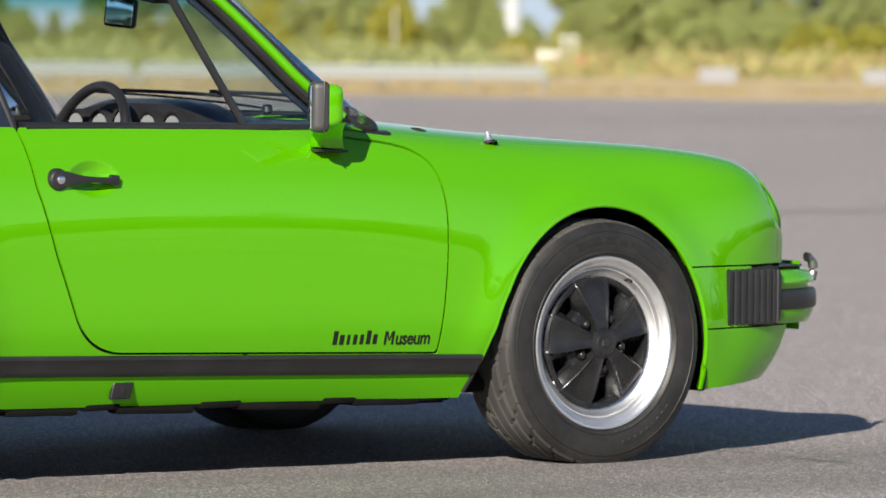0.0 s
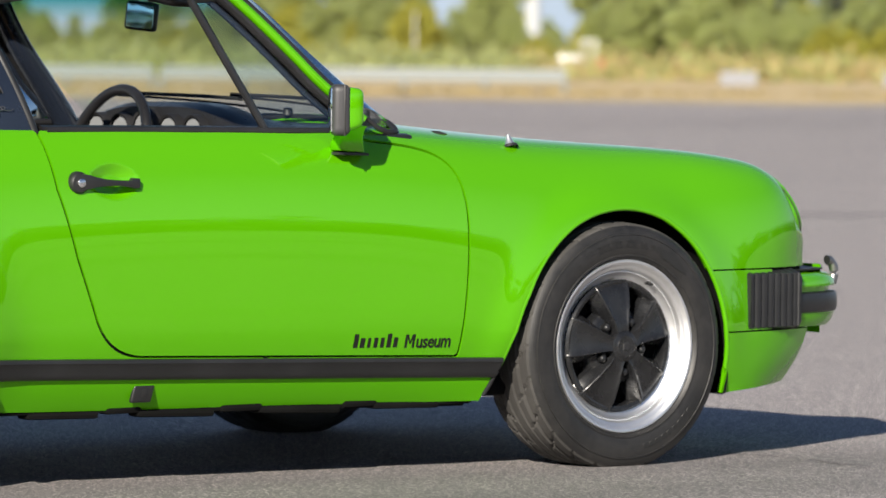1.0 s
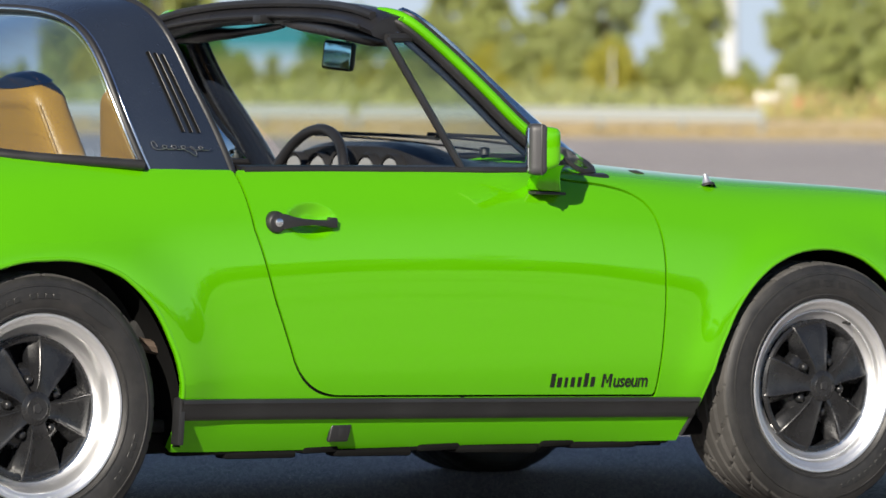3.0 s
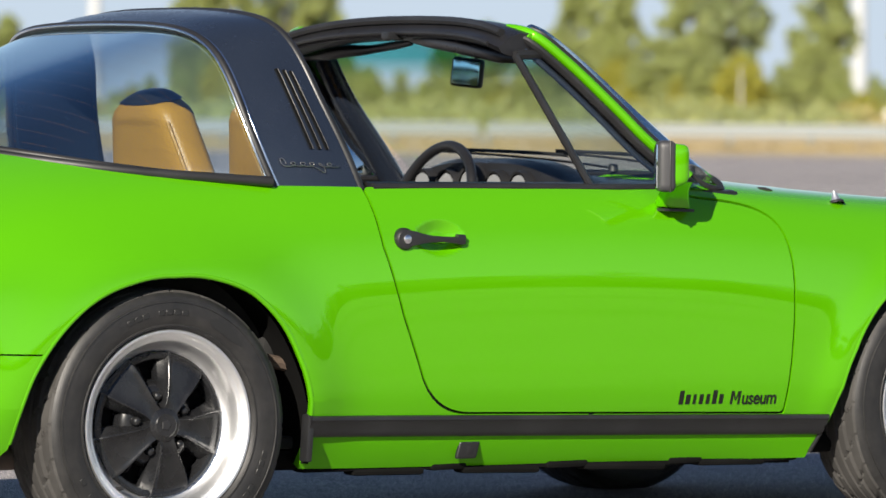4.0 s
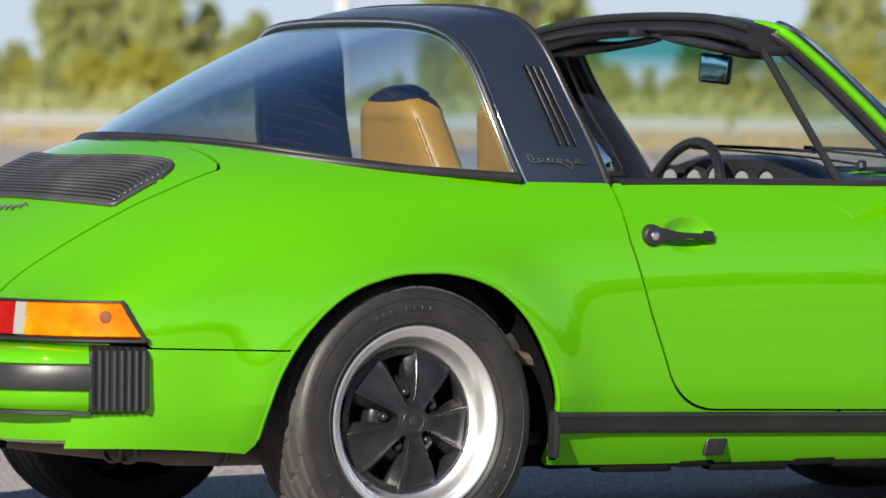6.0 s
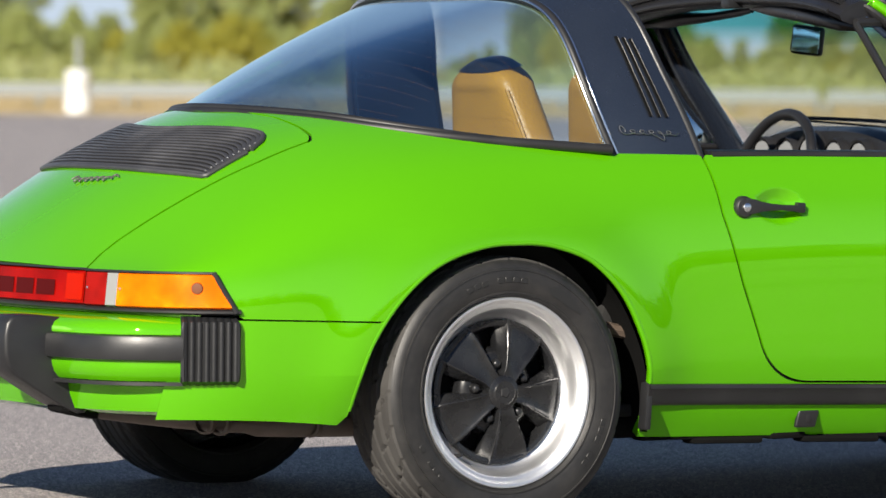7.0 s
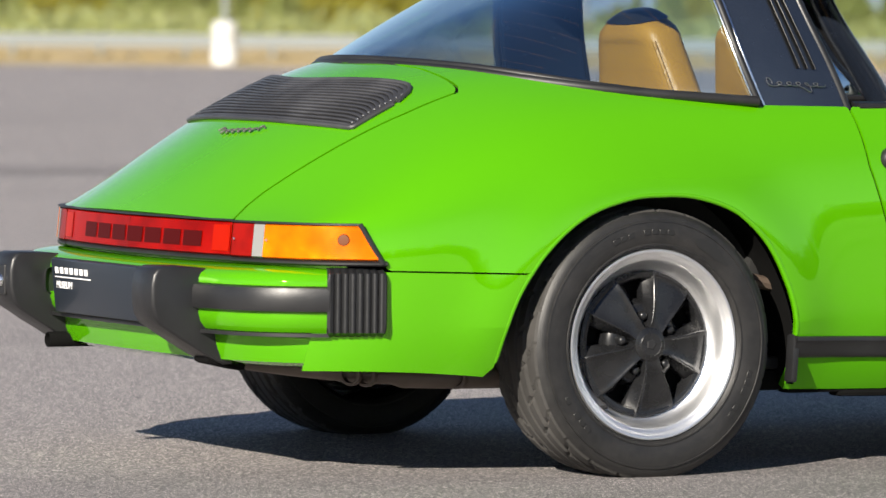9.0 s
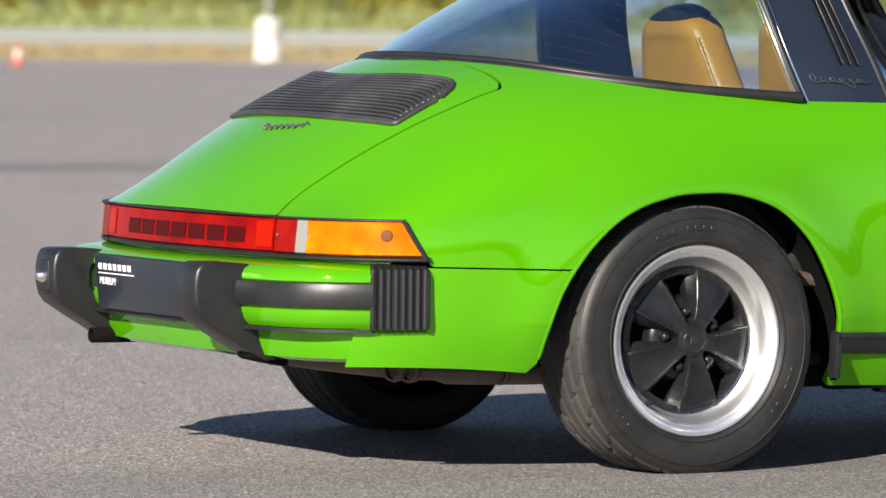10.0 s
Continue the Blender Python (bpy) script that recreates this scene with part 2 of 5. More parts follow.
def part(name, data, material, parent=None, label="", smooth=True):
    """Links a bmesh or mesh as one object under its parent."""
    if isinstance(data, bmesh.types.BMesh):
        me = bpy.data.meshes.new(name)
        bmesh.ops.recalc_face_normals(data, faces=data.faces)
        data.to_mesh(me)
        data.free()
        me.shade_smooth() if smooth else me.shade_flat()
        if smooth:
            me.set_sharp_from_angle(angle=radians(38))
    else:
        me = data
    if not me.materials:
        me.materials.append(material)
    ob = new(name, me)
    ob.parent = parent
    if label:
        ob["label"] = label
    return ob


def bevel(bm, width, segments=2):
    edges = [e for e in bm.edges if len(e.link_faces) == 2 and e.calc_face_angle(0) > .5]
    bmesh.ops.bevel(bm, geom=edges, offset=width, segments=segments, profile=.6, affect="EDGES", clamp_overlap=True)
    return bm


def block(size, m=Matrix(), round_=.004, segments=2, bm=None):
    """A box of that size, rounded, at the pose m."""
    b = bmesh.new()
    bmesh.ops.create_cube(b, size=1, matrix=Matrix.Diagonal((*size, 1)))
    if round_:
        bevel(b, round_, segments)
    bmesh.ops.transform(b, matrix=m, verts=b.verts)
    if bm is None:
        return b
    me = bpy.data.meshes.new("t")
    b.to_mesh(me)
    b.free()
    bm.from_mesh(me)
    bpy.data.meshes.remove(me)
    return bm


def grid_mesh(points, closed_u=False, closed_v=False, bm=None):
    """A sheet through a table of points, rows by columns."""
    bm = bm or bmesh.new()
    rows = [[bm.verts.new(p) for p in r] for r in points]
    nu, nv = len(rows), len(rows[0])
    for i in range(nu if closed_u else nu - 1):
        for j in range(nv if closed_v else nv - 1):
            q = [rows[i][j], rows[(i + 1) % nu][j], rows[(i + 1) % nu][(j + 1) % nv], rows[i][(j + 1) % nv]]
            try:
                bm.faces.new(q)
            except ValueError:
                pass
    return bm


def tube(points, radius, sides=10, bm=None, flat=1.0, up=(0, 0, 1), caps=True):
    """A round or oval rod along points; radius is one number or one for each point."""
    pts = [Vector(p) for p in points]
    rads = radius if hasattr(radius, "__len__") else [radius] * len(pts)
    bm = bm or bmesh.new()
    rings = []
    for i, p in enumerate(pts):
        d = (pts[min(i + 1, len(pts) - 1)] - pts[max(i - 1, 0)]).normalized()
        a = d.cross(Vector(up))
        if a.length < 1e-4:
            a = d.cross(Vector((1, 0, 0)))
        a.normalize()
        b = a.cross(d).normalized()
        rings.append([bm.verts.new(p + (a * math.cos(t) + b * math.sin(t) * flat) * rads[i]) for t in (2 * math.pi * k / sides for k in range(sides))])
    for r, s in zip(rings, rings[1:]):
        for k in range(sides):
            bm.faces.new((r[k], r[(k + 1) % sides], s[(k + 1) % sides], s[k]))
    if caps:
        bm.faces.new(rings[0][::-1])
        bm.faces.new(rings[-1])
    return bm


def curve_points(ctrl, n):
    """n points on a smooth B-spline through a few control points."""
    c = np.array(ctrl, float)
    if len(c) < 4:
        t = np.linspace(0, len(c) - 1, 4)
        c = np.stack([np.interp(t, range(len(c)), c[:, k]) for k in range(c.shape[1])], 1)
    return basis(len(c), np.linspace(0, 1, n)) @ c


def lathe(profile, m=Matrix(), segments=64, bm=None):
    """A body turned round the y axis: profile of (radius, y)."""
    bm = bm or bmesh.new()
    rings = []
    for r, y in profile:
        rings.append([bm.verts.new(m @ Vector((r * math.cos(a), y, r * math.sin(a)))) for a in (2 * math.pi * k / segments for k in range(segments))] if r > 1e-6 else [bm.verts.new(m @ Vector((0, y, 0)))])
    for p, q in zip(rings, rings[1:]):
        for k in range(segments):
            f = [p[k % len(p)], p[(k + 1) % len(p)], q[(k + 1) % len(q)], q[k % len(q)]]
            f = list(dict.fromkeys(f))
            if len(f) > 2:
                bm.faces.new(f)
    return bm


def letters(text, size, m, depth=.0008, shear=0.0, width=1.0, material=None, parent=None, name="lettering", spacing=1.0, fat=0.0):
    """Raised letters in the built-in font, on the plane of m (x along, y up)."""
    cu = bpy.data.curves.new(name, "FONT")
    cu.body, cu.size, cu.extrude, cu.shear, cu.space_character = text, size, depth, shear, spacing
    cu.resolution_u, cu.offset = 3, fat
    ob = bpy.data.objects.new(name, cu)
    scene.collection.objects.link(ob)
    me = bpy.data.meshes.new_from_object(ob.evaluated_get(bpy.context.evaluated_depsgraph_get()))
    bpy.data.objects.remove(ob)
    me.transform(m @ Matrix.Diagonal((width, 1, 1, 1)))
    me.materials.clear()
    return part(name, me, material, parent)


# ---- sheets cut from the skin ----
NU, NV = 420, 190
GRID_U, GRID_V = np.meshgrid(np.linspace(0, 1, NU), np.linspace(0, 1, NV), indexing="ij")
GRID = skin(GRID_U, GRID_V)


def skin_normal(u, v):
    e = 2e-4
    du = skin(np.clip(u + e, 0, 1), v) - skin(np.clip(u - e, 0, 1), v)
    dv = skin(u, np.clip(v + e, 0, 1)) - skin(u, np.clip(v - e, 0, 1))
    n = np.cross(dv, du)
    n /= np.linalg.norm(n, axis=-1, keepdims=True) + 1e-12
    return n


def panel(name, gap, side, parent, material, depth=.018, inset=0.0, label="", surface=None, normal=None, shape=None):
    """The part of the skin where gap(x, w, z) is below 0, as a sheet with turned-in edges. side: -1 right, 1 left, 0 both."""
    surface, normal = surface or skin, normal or skin_normal
    nu, nv = shape or (NU, NV)
    gu, gv = (GRID_U, GRID_V) if shape is None else np.meshgrid(np.linspace(0, 1, nu), np.linspace(0, 1, nv), indexing="ij")
    pts = GRID if shape is None else surface(gu, gv)
    d = gap(pts[..., 0], pts[..., 1], pts[..., 2])
    uv, index, faces, border = [], {}, [], []

    def at(i, j):
        k = (i, j)
        if k not in index:
            index[k] = len(uv)
            uv.append((gu[i, j], gv[i, j]))
        return index[k]

    def cross(a, b):
        k = (min(a, b), max(a, b))
        if k not in index:
            a, b = k
            f = d[a] / (d[a] - d[b])
            index[k] = len(uv)
            uv.append((gu[a] + f * (gu[b] - gu[a]), gv[a] + f * (gv[b] - gv[a])))
        return index[k]

    inside = d <= 0
    count = inside[:-1, :-1].astype(int) + inside[1:, :-1] + inside[1:, 1:] + inside[:-1, 1:]
    for i, j in np.argwhere(count > 0):
        c = [(i, j), (i + 1, j), (i + 1, j + 1), (i, j + 1)]
        if count[i, j] == 4:
            faces.append([at(*k) for k in c])
            continue
        f = []
        for a, b in zip(c, c[1:] + c[:1]):
            if inside[a]:
                f.append(at(*a))
            if inside[a] != inside[b]:
                f.append(cross(a, b))
        f = list(dict.fromkeys(f))
        if len(f) > 2:
            faces.append(f)
    uv = np.array(uv)
    for _ in range(1):
        p, n = surface(uv[:, 0], uv[:, 1]), normal(uv[:, 0], uv[:, 1])
    p = p - n * inset
    edges = {}
    for f in faces:
        for a, b in zip(f, f[1:] + f[:1]):
            edges[(a, b)] = 1
    rim = [(a, b) for a, b in edges if (b, a) not in edges]
    verts, norms, polys = [], [], []
    for s in ((-1, 1) if side == 0 else (side,)):
        k = np.array([1, s, 1])
        base = len(verts)
        verts += list(p * k)
        norms += list(n * k)
        polys += [[base + i for i in (f if s > 0 else f[::-1])] for f in faces]
        if depth:
            for a, b in rim:
                if side == 0 and p[a][1] < 1e-4 and p[b][1] < 1e-4:
                    continue
                e = np.cross(p[b] - p[a], n[a])
                e /= np.linalg.norm(e) + 1e-12
                q = [p[a], p[b], p[b] - n[b] * depth, p[a] - n[a] * depth]
                o = len(verts)
                verts += [x * k for x in q]
                norms += [e * k] * 4
                polys.append([o, o + 1, o + 2, o + 3] if s < 0 else [o + 3, o + 2, o + 1, o])
    me = bpy.data.meshes.new(name)
    me.from_pydata([tuple(v) for v in verts], [], polys)
    me.update()
    # turn every face to its outward normal
    bm = bmesh.new()
    bm.from_mesh(me)
    nn = [Vector(x) for x in norms]
    for f in bm.faces:
        if f.normal.dot(sum((nn[v.index] for v in f.verts), Vector())) < 0:
            f.normal_flip()
    bm.to_mesh(me)
    bm.free()
    me.shade_smooth()
    me.normals_split_custom_set_from_vertices([tuple(x) for x in norms])
    return part(name, me, material, parent, label)


FLAT = GRID.reshape(-1, 3)


def on_side(x, z, out=0.0):
    """The point of the right flank at (x, z), pushed out by that much, and the normal there."""
    flank = (GRID_V < .72).reshape(-1)
    i = np.argmin(np.where(flank, (FLAT[:, 0] - x) ** 2 + (FLAT[:, 2] - z) ** 2, 9))
    u, v = GRID_U.reshape(-1)[i], GRID_V.reshape(-1)[i]
    for _ in range(4):
        p, e = skin(u, v), 1e-4
        du, dv = (skin(u + e, v) - p) / e, (skin(u, v + e) - p) / e
        a = np.array([[du[0], dv[0]], [du[2], dv[2]]])
        s = np.linalg.solve(a, [x - p[0], z - p[2]])
        u, v = float(np.clip(u + s[0], 0, .999)), float(np.clip(v + s[1], 0, .999))
    p, n = skin(u, v), skin_normal(np.array(u), np.array(v))
    return Vector((p[0], -p[1], p[2])) + Vector((n[0], -n[1], n[2])) * out, Vector((n[0], -n[1], n[2]))


def on_top(x, w, out=0.0):
    """The point of the upper skin over (x, w), w signed, and the normal there."""
    upper = (GRID_V > .45).reshape(-1)
    i = np.argmin(np.where(upper, (FLAT[:, 0] - x) ** 2 + (FLAT[:, 1] - abs(w)) ** 2, 9))
    u, v = GRID_U.reshape(-1)[i], GRID_V.reshape(-1)[i]
    for _ in range(4):
        p, e = skin(u, v), 1e-4 * (1 if v < .99 else -1)
        f = 1e-4 if u < .99 else -1e-4
        du, dv = (skin(u + f, v) - p) / f, (skin(u, v + e) - p) / e
        a = np.array([[du[0], dv[0]], [du[1], dv[1]]])
        s = np.linalg.solve(a + np.eye(2) * 1e-9, [x - p[0], abs(w) - p[1]])
        u, v = float(np.clip(u + s[0], 0, .9999)), float(np.clip(v + s[1], 0, .9999))
    p, n = skin(u, v), skin_normal(np.array(u), np.array(v))
    k = -1 if w < 0 else 1
    return Vector((p[0], k * p[1], p[2])) + Vector((n[0], k * n[1], n[2])) * out, Vector((n[0], k * n[1], n[2]))


def box_gap(x, z, lo, hi):
    return np.maximum(np.maximum(lo[0] - x, x - hi[0]), np.maximum(lo[1] - z, z - hi[1]))


def polygon_gap(x, z, pts):
    """Signed distance from a closed polygon, negative inside."""
    best, sign = np.full(np.shape(x), 1e9), np.ones(np.shape(x))
    for (ax, az), (bx, bz) in zip(pts, list(pts[1:]) + [pts[0]]):
        ex, ez = bx - ax, bz - az
        t = np.clip(((x - ax) * ex + (z - az) * ez) / (ex * ex + ez * ez + 1e-12), 0, 1)
        best = np.minimum(best, np.hypot(x - ax - t * ex, z - az - t * ez))
        crosses = ((az > z) != (bz > z)) & (x < ax + (z - az) / (bz - az + 1e-15) * ex)
        sign = np.where(crosses, -sign, sign)
    return best * sign


# ---- the car: painted shell ----
car = thing("sports_car", "lime green open-top sports car with black roll bar, parked on asphalt", "car")
SLOT = .0034
DOOR = [(.571, .90), (.571, .833), (.588, .705), (.640, .542), (.690, .421)] + [((1 - q) ** 2 * .690 + 2 * q * (1 - q) * .722 + q * q * .83, (1 - q) ** 2 * .421 + 2 * q * (1 - q) * .318 + q * q * .3087) for q in (.15, .3, .42, .54, .66, .78, .9)] + [(.83, .3087), (1.766, .288)] + [(float(a), float(b)) for a, b in curve_points([(1.770, .345), (1.779, .45), (1.782, .60), (1.777, .685), (1.758, .750), (1.715, .784), (1.66, .801), (1.60, .810), (1.53, .816)], 26)] + [(1.46, .83), (1.40, .90)]
LID = [(-.99, -.44), (-.90, -.447), (-.849, -.430), (-.807, -.429), (-.733, -.441), (-.602, -.466), (-.477, -.487), (-.350, -.497), (-.337, -.47), (-.335, -.414), (-.340, -.296), (-.362, -.169), (-.385, -.06), (-.388, 0)]
LID = LID + [(x, -y) for x, y in reversed(LID[:-1])]
OPENING = [(-.372, 0), (-.366, .10), (-.318, .253), (-.255, .415), (-.150, .555), (.02, .655), (.331, .706), (.60, .716), (1.0, .718), (1.30, .715), (1.46, .70), (1.585, .650), (1.69, .52), (1.785, .29), (1.82, 0)]
OPENING = OPENING + [(x, -w) for x, w in reversed(OPENING[1:-1])]
HOOD = [(1.80, .0), (1.80, .42), (1.95, .47), (2.3, .46), (2.7, .42), (2.98, .36), (3.2, .34)]
HOOD = HOOD + [(x, -w) for x, w in reversed(HOOD[1:])]


def door_gap(x, w, z):
    return np.maximum(polygon_gap(x, z, DOOR), .5 - w)


def hole_gap(x, w, z):
    return np.maximum(polygon_gap(x, w, OPENING), .6 - z)


def hood_gap(x, w, z):
    return np.maximum(polygon_gap(x, w, HOOD), .45 - z)


def lid_gap(x, w, z):
    return np.maximum(polygon_gap(x, w, LID), .5 - z)


def strip_top(x):
    return .3145 - .0208 * (x - .36)


def above_sill(x, w, z):
    return (strip_top(x) - .012) - z


def both_arches(x, z):
    return np.minimum(arch_gap(x, z, 0), arch_gap(x, z, 1))


def quarter(x, w, z):
    g = np.maximum.reduce([x - 1.2, SLOT - door_gap(x, w, z), -hole_gap(x, w, z), SLOT - lid_gap(x, w, z), -arch_gap(x, z, 0), -lamp_cut(x, w, z)])
    return np.maximum(g, np.where(x < -.1, (.4775 - .0105 * (x + .66) / .33 * .7) - z, above_sill(x, w, z)))


def lamp_cut(x, w, z):
    return np.maximum(z - .580, x + .676 + (z - .499) * .72)


def lower_quarter(x, w, z):
    return np.maximum.reduce([x + .2, -arch_gap(x, z, 0), z - (.4735 - .0105 * (x + .66) / .33 * .7), .5 - w])


def fender(x, w, z):
    g = np.maximum.reduce([1.2 - x, SLOT - door_gap(x, w, z), -hole_gap(x, w, z), SLOT - hood_gap(x, w, z), -arch_gap(x, z, 1)])
    return np.maximum(g, np.where(x > 2.3, .490 - z, above_sill(x, w, z)))


def bumper_side(x, w, z):
    return np.maximum.reduce([2.3 - x, -arch_gap(x, z, 1), box_gap(x, z, (2.3, .331), (2.80, .486)), .5 - w])


def front_valance(x, w, z):
    return np.maximum.reduce([2.3 - x, -arch_gap(x, z, 1), z - .327, .45 - w, .19 - z - np.clip((2.9 - x) * .06, -.01, .02)])


def rocker(x, w, z):
    return np.maximum.reduce([z - (strip_top(x) - .016), .398 - x, x - 1.895 + (.28 - z) * .2, .5 - w])


for s in (-1, 1):
    panel("front_fender", fender, s, car, PAINT, .02)
    door = panel("door", lambda x, w, z: np.maximum(door_gap(x, w, z) + SLOT, -hole_gap(x, w, z)), s, car, PAINT, .02)
    door["label"] = "lime green door with black lever handle"
    if s < 0:
        right_door = door
    panel("rear_quarter", quarter, s, car, PAINT, .022)
    panel("rear_lower_quarter", lower_quarter, s, car, PAINT, .022)
    panel("bumper_side", bumper_side, s, car, PAINT, .015)
    panel("front_valance_side", front_valance, s, car, PAINT, .015)
    panel("rocker", rocker, s, car, SILL_PAINT, .02)
    # near-black sheet close under the panels, added as the shade in their gaps
    panel("gap_shade_shell", lambda x, w, z: np.maximum.reduce([.012 - both_arches(x, z), -hole_gap(x, w, z), .22 - z, -lamp_cut(x, w, z) + .01]), s, car, DARK, 0, .007, "near-black shell that stands for the shade in the panel gaps")
hood = panel("luggage_lid", lambda x, w, z: hood_gap(x, w, z) + SLOT, 0, car, PAINT, .02)
lid = panel("engine_lid", lambda x, w, z: lid_gap(x, w, z) + SLOT, 0, car, PAINT, .02)

# wheel housings, floor and underside, their shade put into the near-black colour
for s in (-1, 1):
    for k in (0, 1):
        (cx, cz), deg, rad, _, _ = ARCHES[k]
        rows = []
        for a in np.linspace(*((-12, 181) if k == 0 else (-22, 186)), 40):
            r = min(np.interp(a, deg, rad), .405) + .004
            ca, sa = math.cos(radians(a)), math.sin(radians(a))
            rows.append([(cx + r * f * ca, s * y, max(cz + r * f * sa, .17)) for y, f in ((.77, 1.005), (.70, 1.03), (.52, 1.02), (.46, .96), (.44, .7), (.44, .2))])
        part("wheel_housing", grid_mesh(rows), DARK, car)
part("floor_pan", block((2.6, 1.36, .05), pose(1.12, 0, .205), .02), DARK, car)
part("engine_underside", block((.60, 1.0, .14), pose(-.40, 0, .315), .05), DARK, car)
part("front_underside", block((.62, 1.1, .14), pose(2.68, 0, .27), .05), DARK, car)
for s in (-1, 1):
    for k, x0 in ((0, 0.0), (1, 2.272)):
        part("suspension_arm", tube([(x0 + .12 - .24 * k, s * .30, .27), (x0 + .02, s * .62, .27)], .028, 8), DARK, car)
    part("strut", tube([(0.16, s * .66, .50), (.30, s * .69, .445), (.40, s * .69, .425)], .016, 8), SOOT, car)

# rolled lips round the wheel arches
for s in (-1, 1):
    for k, (a0, a1) in ((0, (4.5, 182.5)), (1, (-14, 184))):
        (cx, cz), deg, rad, _, _ = ARCHES[k]
        pts = []
        for a in np.linspace(a0, a1, 80):
            r = np.interp(a, deg, rad)
            q = on_side(cx + r * math.cos(radians(a)), max(cz + r * math.sin(radians(a)), .235), -.0055)[0]
            pts.append((q.x, q.y * -s, q.z))
        part("arch_lip", tube(pts, .0068, 10), PAINT, car)

# lower edge of the sills, with the seam flange
for s in (-1, 1):
    part("sill_flange", block((1.42, .010, .022), pose(1.13, s * .692, .180, 0, .75, 0), .004), DARK, car)
for x, l, zz in ((.50, .16, .180), (.66, .20, .168), (.83, .10, .176), (.98, .22, .164), (1.17, .12, .172), (1.34, .24, .162), (1.52, .10, .172), (1.66, .2, .164), (1.80, .12, .170)):
    part("underbody_bracket", block((l, .05, .018), pose(x, -.680, zz + .004, 0, (l - .16) * 20, 0), .011), DARK, car)

# black rubber strip along each sill
for s in (-1, 1):
    rows = []
    for x in np.linspace(.384, 1.898, 60):
        top, row = strip_top(x), []
        for f, out in ((0, -.006), (0, .004), (.05, .009), (.2, .0125), (.3, .0100), (.5, .0112), (.7, .0108), (.82, .0125), (.95, .009), (1, .004), (1, -.006)):
            p, n = on_side(x, top - .051 * f)
            p = p + Vector((0, -1, 0)) * out
            row.append((p.x - .012 * f * (x > 1.88), p.y * -s, p.z))
        rows.append(row)
    bm = grid_mesh(rows)
    for r in (0, -1):
        ends = [v for v in bm.verts if abs(v.co.x - rows[r][0][0]) < .014]
        bmesh.ops.contextual_create(bm, geom=ends)
    part("sill_rubber_strip", bm, PLASTIC, car, "faded black rubber sill strip")
    part("sill_end_cap", block((.018, .034, .112), pose(.387, s * .776, .262, 0, 4, 0), .007), PLASTIC, car)
    edge = [on_side(x, z, .001)[0] for x, z in ((1.898, .272), (1.893, .245), (1.886, .215), (1.879, .188))]
    part("sill_front_edge", tube([(q.x, q.y * -s, q.z) for q in edge], .0055, 8), PLASTIC, car)
    p, n = on_side(.862, .220)
    bm = block((.058, .012, .043), Matrix(), .009, 3)
    for v in bm.verts:
        v.co.x += v.co.z * .18
    bmesh.ops.transform(bm, matrix=pose(p.x, p.y * -s - .004 * -s, p.z, 8), verts=bm.verts)
    plug = part("jack_cover", bm, PLASTIC, car)
    part("latch", block((.018, .010, .022), pose(p.x + .004, p.y * -s + s * .006, p.z, 8), .003), RUBBER, plug)

# door handle on the right and its twin
for s in (-1, 1):
    p, n = on_side(.646, .7215)
    holder = part("door_handle", lathe([(0, .015), (.013, .015), (.0215, .0135), (.0255, .009), (.0268, .001), (.0268, -.008)], Matrix.Translation((p.x, p.y, p.z)) @ pose(0, 0, 0, 180, 0, 0), 40), RUBBER, car, "black lever handle with round lock")
    top = [(.650, .019), (.672, .0165), (.690, .0115), (.715, .0072), (.750, .0052), (.790, .0050), (.7925, .0115), (.812, .0105), (.8145, .008)]
    low = [(.8145, -.010), (.811, -.0125), (.800, -.0135), (.784, -.0105), (.750, -.0082), (.715, -.0095), (.690, -.0128), (.672, -.0175), (.650, -.0195)]
    bm = bmesh.new()
    face = bm.faces.new([bm.verts.new((x - .004, p.y - .016 - .006 * math.sin(math.pi * min(1, max(0, (x - .65) / .165))), .7245 - .022 * (x - .65) + z)) for x, z in top + low])
    back = bmesh.ops.extrude_face_region(bm, geom=[face])
    for v in back["geom"]:
        if isinstance(v, bmesh.types.BMVert):
            v.co.y += .016 if v.co.x > .66 else .02
    bevel(bm, .0028, 2)
    lever = part("lever", bm, PLASTIC, holder)
    lock = part("lock", lathe([(0, .0205), (.0085, .0205), (.0105, .019), (.0105, .008)], Matrix.Translation((p.x, p.y, p.z)) @ pose(0, 0, 0, 180, 0, 0), 24), CHROME, holder, "chrome lock barrel")
    if s > 0:
        for o in (holder, lever, lock):
            o.data.transform(Matrix.Diagonal((1, -1, 1, 1)))
            o.data.flip_normals()

# lettering on the right door: the maker's word as plain bars, then the second word
def door_frame(x, z, out=.0006):
    p, n = on_side(x, z, out)
    return p, n


